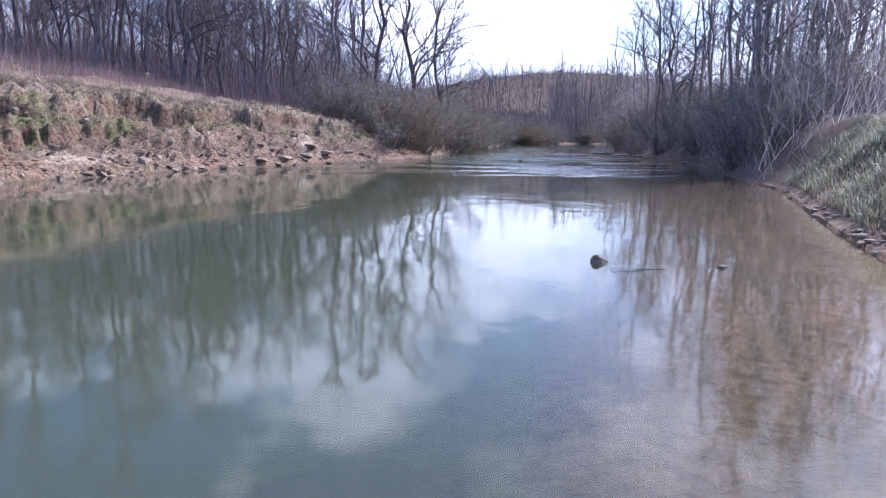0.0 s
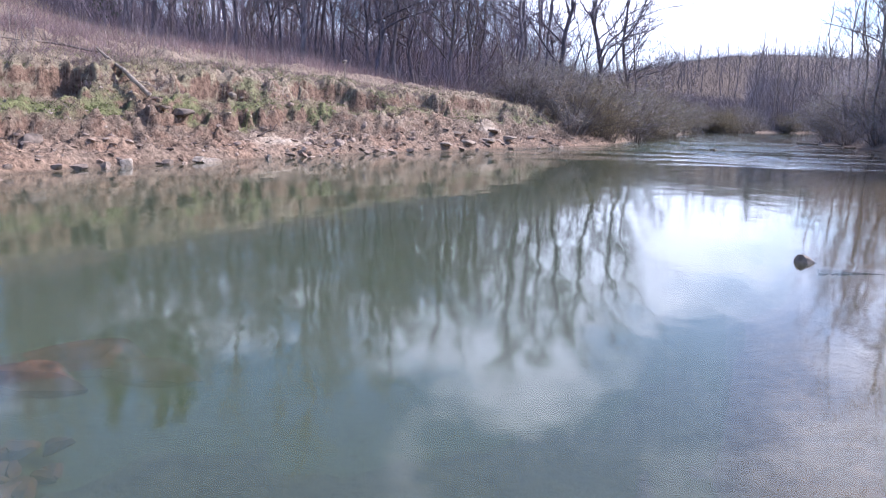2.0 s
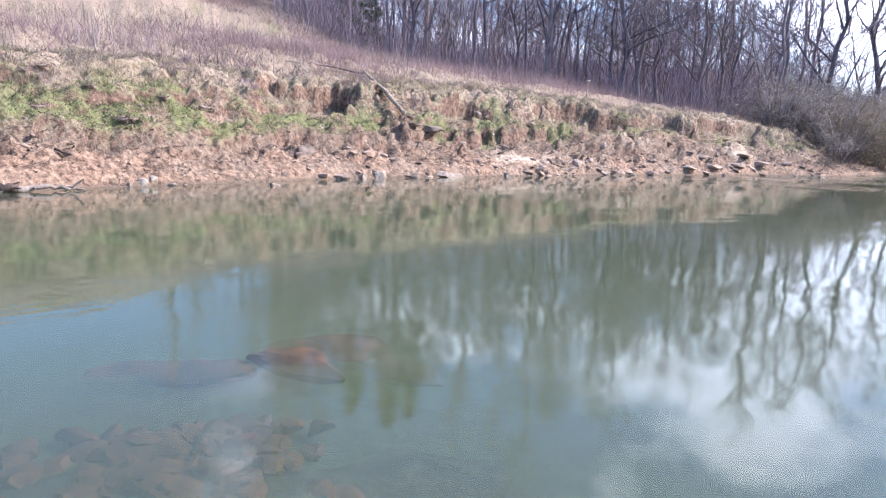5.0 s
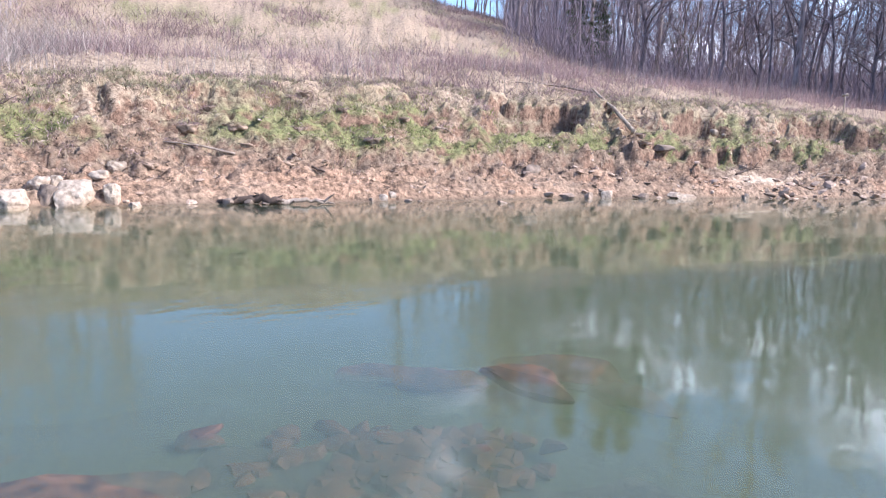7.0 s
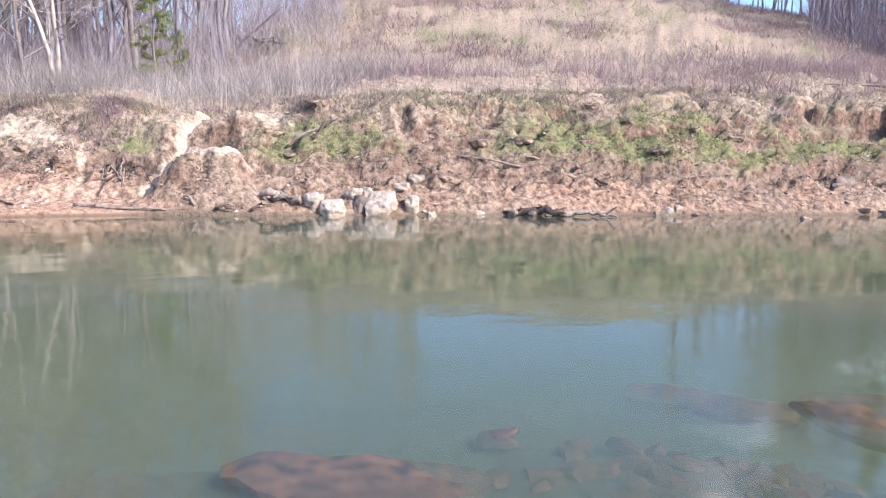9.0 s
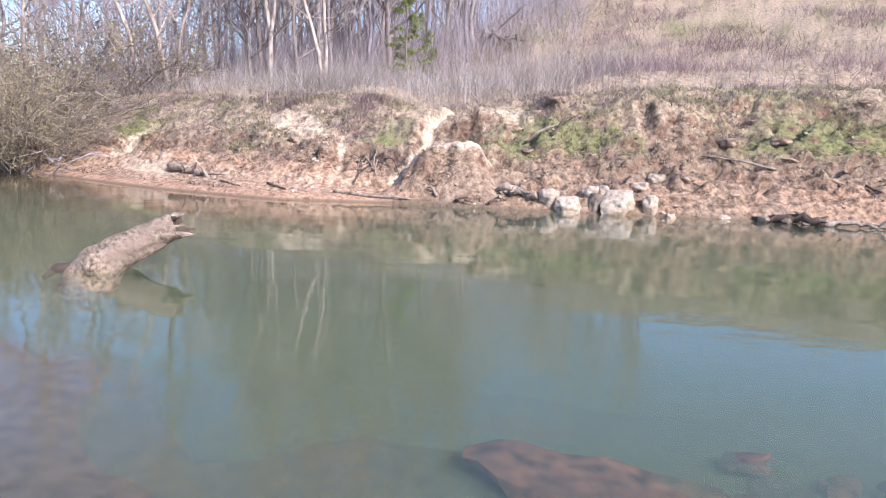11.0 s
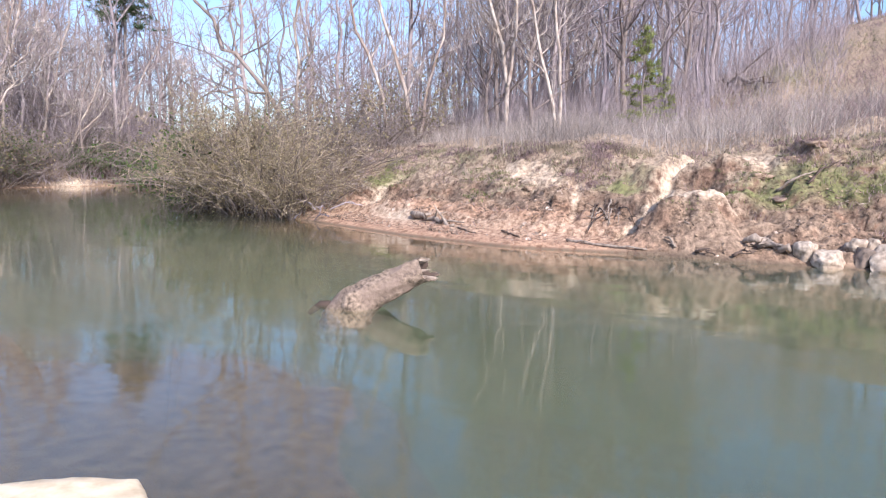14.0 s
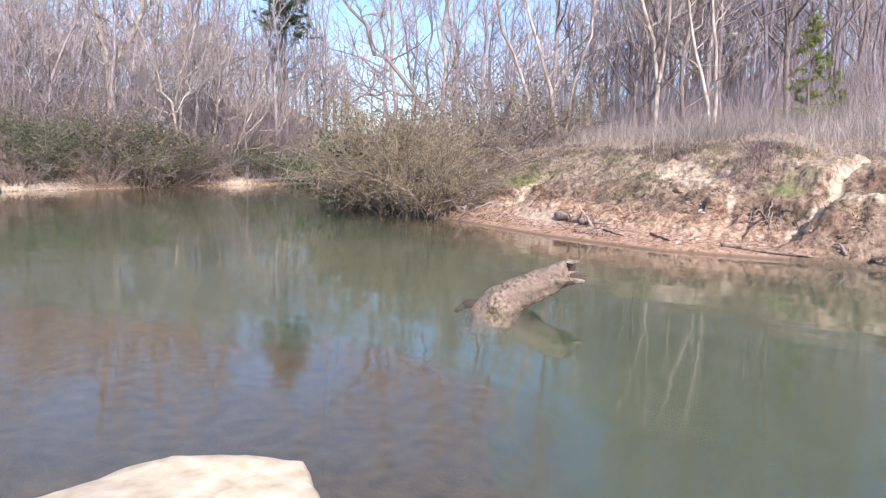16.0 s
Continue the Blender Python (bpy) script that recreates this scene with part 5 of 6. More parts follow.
# ---- stones ----
def rock_mesh(seed, dims, material, cuts=9, rough=0.06, name="stone", detail=2, hard=1.0):
    """A broken stone: a ball cut by planes, then worn and pitted."""
    g = random.Random(seed)
    bm = bmesh.new()
    bmesh.ops.create_icosphere(bm, subdivisions=detail + 1, radius=1.0)
    planes = []
    for k in range(cuts):
        n = Vector((g.gauss(0, 1), g.gauss(0, 1), g.gauss(0, 0.8))).normalized()
        planes.append((n, g.uniform(0.45, 0.8) if cuts < 12 else g.uniform(0.42, 0.68)))
    planes.append((Vector((0, 0, 1)), 0.6))
    o = Vector((g.uniform(0, 50), g.uniform(0, 50), 0))
    for v in bm.verts:
        for n, c in planes:
            over = v.co.dot(n) - c
            if over > 0:
                v.co -= n * over * hard
        v.co += v.co.normalized() * (noise.noise(v.co * 2.5 + o) * rough + noise.noise(v.co * 7 + o) * rough * 0.4)
        v.co = Vector((v.co.x * dims[0], v.co.y * dims[1], v.co.z * dims[2]))
    me = bpy.data.meshes.new(name)
    bm.to_mesh(me)
    bm.free()
    me.materials.append(material)
    me.polygons.foreach_set("use_smooth", [True] * len(me.polygons))
    me.set_sharp_from_angle(angle=radians(24))
    return me


def rock(name, label, at, dims, seed, material, turn=0.0, tilt=(0, 0), group="", cuts=9, rough=0.06, category="rock", detail=2, hard=1.0):
    ob = new(name, rock_mesh(seed, dims, material, cuts, rough, name, detail, hard))
    ob.matrix_world = Matrix.Translation(at) @ Euler((radians(tilt[0]), radians(tilt[1]), radians(turn))).to_matrix().to_4x4()
    return tagged(ob, label, category, group)


# pale boulders at the foot of the bank
BOULDERS = "boulders at the foot of the bank"
for k, (az, el, wd, ht, dp) in enumerate(((81.9, -5.3, 0.26, 0.3, 0.3), (80.2, -5.75, 0.34, 0.24, 0.3), (76.6, -5.55, 0.5, 0.36, 0.42), (74.3, -5.6, 0.2, 0.3, 0.25), (73.0, -6.2, 0.2, 0.11, 0.18),
                                          (78.4, -5.5, 0.22, 0.25, 0.25), (75.1, -4.0, 0.22, 0.12, 0.2), (74.1, -3.5, 0.24, 0.18, 0.2), (79.0, -4.7, 0.24, 0.2, 0.22), (77.8, -4.6, 0.2, 0.2, 0.2))):
    p = strike(az, el)
    rock("boulder", "pale weathered boulder half buried at the water's edge" if wd > 0.3 else "pale angular stone lying on the muddy bank", p + Vector((0, 0, ht * 0.1)), (dp * 1.1, wd * 1.1, ht * 1.25), 40 + k, STONE if k != 5 else STONE_DARK, az * 7, (0, 0), BOULDERS, 15, 0.13, "boulder", 3, 0.72)
# ledges and single stones along the shore
SHORE = "stones along the shore"
for k, (az, el, wd, ht) in enumerate(((54.9, -5.2, 0.16, 0.16), (54.2, -5.0, 0.14, 0.18), (55.8, -5.4, 0.12, 0.1), (53.0, -5.35, 0.16, 0.08), (52.0, -5.4, 0.12, 0.07), (45.6, -5.2, 0.2, 0.1), (37.6, -4.2, 0.3, 0.24), (32.0, -3.95, 0.5, 0.13),
                                      (32.6, -3.8, 0.4, 0.12), (35.0, -4.1, 0.25, 0.16), (27.7, -3.75, 0.16, 0.24), (40.6, -4.4, 0.35, 0.12), (42.0, -4.4, 0.25, 0.14), (39.0, -4.3, 0.26, 0.16), (30.2, 0.9, 0.2, 0.16), (29.6, 0.7, 0.12, 0.1),
                                      (43.4, -2.6, 0.34, 0.3), (17.0, -2.9, 0.25, 0.14), (14.2, -2.3, 0.5, 0.12), (12.6, -2.1, 0.6, 0.14), (11.0, -1.9, 0.7, 0.14), (9.4, -1.7, 0.7, 0.15), (7.6, -1.6, 0.6, 0.15), (13.4, -1.4, 0.5, 0.12), (10.4, -1.2, 0.6, 0.13))):
    p = strike(az, el)
    pale = k in (6, 7, 8, 10, 14, 15, 0, 1) or k > 17
    rock("stone", "bright white stone lying on the bank" if k in (14, 15) else "pale flat stone at the water's edge" if pale else "brown stone at the water's edge", p, (wd * 0.8, wd, ht), 70 + k, STONE if pale else STONE_DARK, az * 5, group=SHORE, category="stone", detail=1)
CLAY_STONE = grainy("tan_clay_stone", (0.2, 0.14, 0.105), (0.54, 0.41, 0.31), 6, bump=0.6, tint=(0.3, 0.2, 0.14))
for k, (x, y, s) in enumerate(((-14.55, 6.35, 0.2), (-14.45, 6.75, 0.16), (-14.35, 7.1, 0.22), (-14.7, 6.55, 0.14), (-14.3, 7.5, 0.13))):
    rock("stone", "dark broken stone wedged under a snag", (x, y, 0.05), (s, s * 0.8, s * 0.6), 150 + k, STONE_DARK, 40 * k, group=SHORE, cuts=13, category="stone", detail=1)
RUBBLE = [new("stone", rock_mesh(100 + k, (0.5, 0.4, 0.28), (CLAY_STONE, STONE_DARK, CLAY_STONE, CLAY_STONE, STONE_DARK, CLAY_STONE, CLAY_STONE)[k], 10, 0.05, "stone", 1)) for k in range(7)]
for ob in RUBBLE:
    tagged(ob, "broken stone in the rubble along the waterline", "stone", "rubble along the waterline")
g = random.Random(4)
line = [Vector((*p, 0)) for p in FAR_BANK]
count = 0
while count < 290:
    i = g.choice([5, 6, 7, 7, 8, 8, 8, 9, 9, 9, 10, 10, 10, 11, 11, 11, 12, 13])
    a, b = line[i], line[i + 1]
    n = Vector(((b - a).y, -(b - a).x, 0)).normalized()
    d = abs(g.gauss(0, 0.55)) + 0.05
    if g.random() < 0.3:
        d += g.uniform(0, 1.4)
    p = a.lerp(b, g.random()) + n * d
    s = g.uniform(0.1, 0.5) * (1.25 if i < 10 else 0.75)
    m = Matrix.Translation((p.x, p.y, gz(p.x, p.y) - 0.06 * s)) @ Euler((g.gauss(0, 0.25), g.gauss(0, 0.25), g.uniform(0, 6.3))).to_matrix().to_4x4() @ Matrix.Diagonal((s, s, s * g.uniform(0.4, 0.9), 1))
    set_down(RUBBLE[count % 7], m, ("rubble", count % 7))
    count += 1

# the stone standing out of the shallows, and its small neighbours
rock("stone", "pale stone standing out of the shallow water", (2.09, 9.82, 0.0), (0.13, 0.1, 0.12), 213, STONE, 0, (24, 26), category="stone")
rock("stone", "dark stone just breaking the shallow water", (3.64, 9.65, -0.01), (0.1, 0.08, 0.05), 202, STONE_DARK, 50, category="stone")
rock("stone", "brown ledge of stone awash in the shallows", (2.75, 9.85, -0.1), (0.55, 0.22, 0.1), 203, STONE_WET, 8, category="stone")
for k, (az, el, wd) in enumerate(((-12.3, -1.35, 1.2), (-13.7, -1.4, 1.4), (-14.8, -1.5, 0.8), (-18.4, -1.85, 0.8), (-6.0, -2.05, 0.3), (-22.5, -2.6, 0.5))):
    p = sight(az, el, -1.65 / math.tan(radians(el)))
    rock("stone", "flat pale rock lying low in the river", (p.x, p.y, 0.02), (wd, wd * 0.6, 0.12), 210 + k, STONE, az * 4, category="stone", group="rocks in the far reach", detail=1)

# pale stones along the near shore's waterline, doubling as its white glints
g = random.Random(91)
for k in range(46):
    i = g.choice([17, 18, 18, 19, 19, 20])
    a, b = Vector(NEAR_BANK[i]), Vector(NEAR_BANK[i + 1])
    p = a.lerp(b, g.random()) + Vector(((b - a).y, -(b - a).x)).normalized() * g.uniform(-0.05, 0.35)
    s = g.uniform(0.05, 0.15)
    rock("stone", "small pale wet stone doubling as a white glint on the near shore", (p.x, p.y, max(gz(p.x, p.y), 0.0) + 0.2 * s), (s, s * 0.8, s * 0.6), 240 + k, STONE, g.uniform(0, 180), group="stones on the near shore", category="stone", detail=0)

# the sandstone slab before the standing point
def slab():
    bm = bmesh.new()
    ring = []
    g = random.Random(9)
    corners = [(-1.98, -3.35), (-2.3, -3.3), (-2.62, -3.28), (-2.83, -3.18), (-2.98, -2.98), (-3.1, -2.72), (-3.16, -2.58), (-3.08, -2.47), (-2.97, -2.36), (-2.86, -2.2), (-2.66, -1.98), (-2.3, -1.85), (-1.9, -2.0), (-1.6, -2.5), (-1.7, -3.1)]
    cx, cy = -2.4, -2.6
    n = 90
    outline = []
    for k in range(n):
        f = k / n * len(corners)
        i = int(f)
        a, b = corners[i % len(corners)], corners[(i + 1) % len(corners)]
        t = f - i
        x, y = a[0] + (b[0] - a[0]) * t, a[1] + (b[1] - a[1]) * t
        j = 0.022 * noise.noise(Vector((x * 5, y * 5, 3))) + 0.012 * noise.noise(Vector((x * 17, y * 17, 3)))
        outline.append((x + (x - cx) * j, y + (y - cy) * j))
    levels = [(1.07, -0.3), (1.05, -0.1), (1.03, 0.02), (1.005, 0.09), (0.985, 0.115), (0.95, 0.13), (0.85, 0.135), (0.7, 0.14), (0.5, 0.145), (0.25, 0.145)]
    rows = []
    for s, z in levels:
        row = []
        for k, (x, y) in enumerate(outline):
            px, py = cx + (x - cx) * s, cy + (y - cy) * s
            w = 0.02 * noise.noise(Vector((px * 3, py * 3, 1))) + 0.007 * noise.noise(Vector((px * 14, py * 14, 5))) + (0.02 * noise.noise(Vector((k * 0.4, z * 30, 2))) if z < 0.1 else 0)
            row.append(bm.verts.new((px, py, z + (w if z > 0 else 0))))
        rows.append(row)
    for r0, r1 in zip(rows[:-1], rows[1:]):
        for k in range(n):
            bm.faces.new((r0[k], r0[(k + 1) % n], r1[(k + 1) % n], r1[k]))
    c = bm.verts.new((cx, cy, 0.15))
    for k in range(n):
        bm.faces.new((rows[-1][k], rows[-1][(k + 1) % n], c))
    bmesh.ops.recalc_face_normals(bm, faces=bm.faces)
    me = bpy.data.meshes.new("slab")
    bm.to_mesh(me)
    bm.free()
    me.polygons.foreach_set("use_smooth", [True] * len(me.polygons))
    me.materials.append(grainy("sunlit_sandstone", (0.44, 0.345, 0.225), (0.68, 0.575, 0.41), 9, bump=0.35, tint=(0.36, 0.31, 0.23)))
    return tagged(new("stone_slab", me), "flat pale sandstone slab at the water's edge", "rock")


slab()

# stones under water
UNDER = "stones under water"
for k, (x, y, z, a, b, c, turn, ty) in enumerate((
        (-4.0, 4.25, -0.16, 0.5, 0.24, 0.14, 35, 10), (-4.45, 3.75, -0.2, 0.42, 0.2, 0.1, 50, 0), (-4.95, 3.55, -0.26, 0.4, 0.22, 0.1, 60, 0), (-4.3, 5.0, -0.3, 0.7, 0.4, 0.12, 30, 0), (-3.6, 5.1, -0.34, 0.5, 0.3, 0.1, 10, 0),
        (-4.0, 0.95, -0.2, 0.85, 0.42, 0.16, 78, 6), (-5.0, 0.5, -0.36, 0.7, 0.5, 0.12, 60, 0), (-3.75, 0.9, -0.3, 0.6, 0.5, 0.12, 80, 0),
        (-3.3, -4.9, -0.2, 1.1, 0.6, 0.12, 15, 0), (-4.2, -5.2, -0.24, 0.8, 0.5, 0.1, 40, 0), (-2.6, -5.6, -0.2, 0.9, 0.6, 0.1, 0, 0), (-3.9, -3.05, -0.1, 0.22, 0.15, 0.1, 40, 0), (-3.6, -3.5, -0.16, 0.3, 0.12, 0.08, 60, 0),
        (-4.6, -2.4, -0.34, 0.9, 0.5, 0.1, 20, 0), (-3.6, -1.2, -0.3, 0.8, 0.6, 0.1, 70, 0), (-4.6, -0.6, -0.36, 0.9, 0.5, 0.1, 30, 0), (-5.2, -1.8, -0.4, 0.8, 0.4, 0.1, 0, 0), (-2.4, -4.2, -0.12, 0.5, 0.4, 0.1, 0, 0),
        (4.6, 9.6, -0.2, 1.2, 0.5, 0.1, 10, 0), (5.0, 8.0, -0.2, 1.0, 0.6, 0.1, 40, 0), (3.6, 7.4, -0.25, 1.0, 0.5, 0.1, 0, 0), (-3.2, -2.3, -0.15, 0.4, 0.3, 0.08, 10, 0))):
    rock("submerged_rock", "orange-brown algae-covered rock under the water", (x, y, z - 0.06 + (0.05 if 7 < k < 11 else -0.05 if k > 6 else 0.0)), (a, b, c), 300 + k, STONE_WET, turn, (0, ty), UNDER, 10, 0.15)
g = random.Random(77)
for k in range(210):
    az, r = g.gauss(53, 6.5), g.uniform(2.9, 4.9)
    x, y = at_polar(az, r)
    s = g.uniform(0.09, 0.23)
    rock("submerged_rock", "brown broken slab among others under the water", (x, y, -0.28 + g.gauss(0, 0.02)), (s, s * g.uniform(0.5, 0.9), 0.075), 400 + k, STONE_WET, g.uniform(0, 180), (g.gauss(0, 8), g.gauss(0, 8)), UNDER, 13, 0.07, detail=1)


# ---- the log in the river ----
def river_log():
    ob = thing("log", "weathered grey hollow log jutting from the river", "log", m=Matrix.Translation((-8.05, -3.78, 0.0)))
    g = random.Random(2)
    spine = [Vector((0.0, -0.15, -0.46)), Vector((-0.01, -0.08, -0.19)), Vector((-0.04, 0.04, 0.02)), Vector((-0.1, 0.26, 0.175)), Vector((-0.17, 0.48, 0.31)), Vector((-0.24, 0.67, 0.4)), Vector((-0.29, 0.8, 0.452)), Vector((-0.31, 0.855, 0.468))]
    radius = [0.27, 0.27, 0.245, 0.185, 0.16, 0.155, 0.158, 0.155]
    n, rings = 36, 46
    bm = bmesh.new()

    def ring(t, scale, jag):
        p = along(spine, t)
        d = (along(spine, min(t + 0.05, 1)) - along(spine, max(t - 0.05, 0))).normalized()
        u = d.cross(Vector((0, 0, 1))).normalized()
        w = u.cross(d)
        f = t * (len(radius) - 1)
        i = min(int(f), len(radius) - 2)
        r = radius[i] + (radius[i + 1] - radius[i]) * (f - i)
        out = []
        for k in range(n):
            a = 2 * math.pi * k / n
            c = Vector((math.cos(a), math.sin(a), 0))
            gnarl = 0.03 * noise.noise(Vector((c.x * 1.3, c.y * 1.3, t * 5))) + (0.11 * noise.noise(Vector((c.x * 3.2, c.y * 3.2, t * 16))) * max(0.15, 1 - 1.9 * t)) + 0.014 * noise.noise(Vector((c.x * 6, c.y * 6, t * 3))) + 0.05 * max(0.0, 0.55 - t) * noise.noise(Vector((c.x * 7, c.y * 7, t * 34)))
            end = jag * (0.09 * noise.noise(Vector((c.x * 2.2, c.y * 2.2, 9))) + 0.07 * noise.noise(Vector((c.x * 6, c.y * 6, 4))) + 0.05 * max(0, -c.y) - 0.2 * max(0.0, 0.85 * c.x + 0.45 * c.y - 0.15))
            out.append(bm.verts.new(p + (u * c.x + w * c.y) * (r + gnarl) * scale + d * end))
        return out

    outer = [ring(k / rings, 1.0, max(0.0, (k / rings - 0.85) / 0.15)) for k in range(rings + 1)]
    inner = [ring(1.0 - k * 0.075, (0.86, 0.82, 0.78, 0.66, 0.3)[k], 1.0 - 0.1 * k) for k in range(5)]
    loops = outer + inner
    # inner rings behind the rim are drawn in a darker colour
    dark = {v for row in inner[1:] for v in row}
    for a, b in zip(loops[:-1], loops[1:]):
        for k in range(n):
            bm.faces.new((a[k], a[(k + 1) % n], b[(k + 1) % n], b[k]))
    bm.faces.new(inner[-1])
    bmesh.ops.recalc_face_normals(bm, faces=bm.faces)
    for f in bm.faces:
        f.material_index = 1 if any(v in dark for v in f.verts) else 0
    me = bpy.data.meshes.new("trunk")
    bm.to_mesh(me)
    bm.free()
    me.polygons.foreach_set("use_smooth", [True] * len(me.polygons))
    me.materials.append(grainy("bleached_log_wood", (0.05, 0.036, 0.027), (0.33, 0.25, 0.185), 22, bump=1.0, tint=(0.19, 0.14, 0.11)))
    me.materials.append(DRIFT_DARK)
    part_mesh("trunk", me, ob)
    for o, d, ln, r in (((-0.27, 0.74, 0.37), (-0.2, 0.97, -0.02), 0.25, 0.03), ((-0.25, 0.72, 0.44), (-0.12, 0.95, 0.16), 0.2, 0.026), ((-0.36, 0.7, 0.53), (-0.26, 0.9, 0.3), 0.17, 0.03), ((-0.28, 0.7, 0.57), (-0.2, 0.96, 0.05), 0.15, 0.022), ((-0.2, 0.72, 0.36), (-0.1, 0.9, -0.25), 0.12, 0.02)):
        s = Pile()
        d, o = Vector(d), Vector(o)
        n_ = d.cross(Vector((0, 0, 1))).normalized()
        s.tube([o, o + d * ln * 0.45 + n_ * 0.008, o + d * ln * 0.8 - n_ * 0.006, o + d * ln], [r, r * g.uniform(0.75, 1.0), r * g.uniform(0.4, 0.7), r * 0.12], 5, True)
        part_mesh("splinter", s.mesh("splinter", DRIFT, False), ob, "broken pale wood splinter")
    r = Pile()
    r.tube([Vector((0.1, -0.5, -0.1)), Vector((0.06, -0.36, 0.01)), Vector((0.02, -0.22, 0.0))], [0.03, 0.05, 0.06], 6, True)
    part_mesh("root_stub", r.mesh("root_stub", DRIFT_DARK), ob, "dark wet knob at the waterline")
    return ob


river_log()


# ---- driftwood ----
def stick(label, pts, r0, r1, material, forks=0, seed=0, name="branch", category="branch", sides=6):
    g = random.Random(seed)
    base = Vector(pts[0])
    ob = thing(name, label, category, m=Matrix.Translation(base))
    p = Pile()
    line = [Vector(q) - base for q in pts]
    fine = [along(line, k / 10) + Vector((g.gauss(0, 1), g.gauss(0, 1), g.gauss(0, 1))) * r0 * (0.35 if r0 < 0.08 else 0.6) * (0 < k < 10) for k in range(11)]
    p.tube(fine, [(r0 + (r1 - r0) * k / 10) * (g.uniform(0.85, 1.15) if r0 < 0.08 else g.uniform(0.55, 1.25)) for k in range(11)], sides, True)
    part_mesh("stem", p.mesh("stem", material), ob)
    for k in range(forks):
        q = along(fine, g.uniform(0.2, 0.9))
        d = ((fine[-1] - fine[0]).normalized() + Vector((g.gauss(0, 0.7), g.gauss(0, 0.7), abs(g.gauss(0.3, 0.4))))).normalized()
        f = Pile()
        ln = (fine[-1] - fine[0]).length * g.uniform(0.12, 0.35)
        f.tube([q, q + d * ln * 0.5, q + d * ln + Vector((0, 0, -0.03))], [r0 * 0.45, r0 * 0.35, r0 * 0.12], 4)
        part_mesh("fork", f.mesh("fork", material), ob)
    return ob


up = lambda p, h: Vector((p.x, p.y, p.z + h))
stick("bleached forked branch leaning down the bank", [up(strike(39.2, 2.9), 0.4), up(strike(37.6, 1.4), 0.42), up(strike(35.9, 0.3), 0.15)], 0.035, 0.085, STONE, 3, 1)
stick("dead grey branch lying along the bank's edge", [up(strike(39.0, 3.3), 0.1), up(strike(42.0, 3.7), 0.12), up(strike(45.0, 3.85), 0.1)], 0.05, 0.02, DRIFT, 3, 2)
stick("old dark log lying on the muddy bar", [up(strike(110.6, -3.75), 0.1), up(strike(109.2, -4.05), 0.13), up(strike(107.4, -4.5), 0.06)], 0.09, 0.05, DRIFT, 6, 3, "log", "log")
stick("thin stick lying on the mud", [up(strike(107.0, -4.6), 0.02), up(strike(105.6, -4.95), 0.02)], 0.03, 0.015, DRIFT_DARK, 0, 4)
stick("long thin stick lying along the mud", [up(strike(98.6, -5.3), 0.04), up(strike(96.0, -5.6), 0.04), up(strike(92.6, -5.75), 0.03)], 0.035, 0.02, DRIFT, 1, 5)
stick("short dark stick stuck in the mud", [up(strike(103.6, -4.8), 0.05), up(strike(102.2, -5.2), 0.03)], 0.03, 0.015, DRIFT_DARK, 0, 6)
stick("rotten driftwood log washed against the shore", [up(strike(85.9, -4.9), 0.1), up(strike(84.4, -5.1), 0.14), up(strike(82.9, -5.5), 0.08)], 0.1, 0.06, DRIFT, 7, 7, "log", "log")
stick("dark waterlogged snag at the water's edge", [Vector((-14.75, 6.2, 0.02)), Vector((-14.5, 6.8, 0.1)), Vector((-14.2, 7.35, 0.06))], 0.07, 0.09, DRIFT_DARK, 8, 8, "log", "log", 8)
stick("bleached root end of a snag at the water's edge", [Vector((-14.3, 7.2, 0.04)), Vector((-14.05, 7.9, 0.1)), Vector((-13.9, 8.4, 0.02))], 0.07, 0.02, DRIFT, 8, 9, "log", "log")
stick("fallen grey log lying on the hill", [up(strike(87.6, 6.7), 0.2), up(strike(86.0, 6.5), 0.2), up(strike(84.0, 6.4), 0.15)], 0.17, 0.09, DRIFT, 4, 10, "log", "log")
stick("thin pale branch lying on the slope", [up(strike(66.0, -2.5), 0.1), up(strike(68.5, -2.0), 0.1), up(strike(71.0, -1.8), 0.1)], 0.03, 0.015, DRIFT, 1, 11)
stick("short dark branch lying on red clay", [up(strike(60.4, -3.1), 0.05), up(strike(58.6, -3.9), 0.05)], 0.03, 0.02, DRIFT_DARK, 0, 12)
for k, (az, el, az2, el2) in enumerate(((89.2, -5.9, 87.8, -6.1), (90.6, -5.6, 91.4, -5.0), (86.6, -6.0, 85.2, -5.7), (24.0, -2.6, 22.4, -1.6), (28.5, -2.2, 26.9, -1.8), (84.0, -1.2, 81.5, 0.2), (82.0, -0.6, 80.4, 0.8), (51.0, 0.2, 49.5, -0.4))):
    stick("tangled dead branch caught on the bank", [up(strike(az, el), 0.06), up(strike((az + az2) / 2, (el + el2) / 2), 0.16), up(strike(az2, el2), 0.08)], 0.035, 0.012, DRIFT if k % 2 else DRIFT_DARK, 4, 20 + k)
# tangled branches along the thicket's foot
g = random.Random(31)
for k in range(26):
    az = g.uniform(117, 127)
    r = np.interp(az, [117, 121, 124, 127], [22.4, 24.0, 26.0, 29.5]) + g.uniform(-0.8, 0.9)
    p = Vector((*at_polar(az, r), g.uniform(0.0, 0.5)))
    d = Vector((g.gauss(0, 1), g.gauss(0, 1), g.uniform(-0.5, 0.9))).normalized()
    q = p + d * g.uniform(0.6, 1.6)
    q.z = max(q.z, 0.0)
    stick("bare drooping branch at the thicket's foot", [p, p.lerp(q, 0.5) + Vector((0, 0, 0.15)), q], 0.03, 0.01, TWIG if k % 2 else BARK_DARK, 3, 40 + k, sides=4)

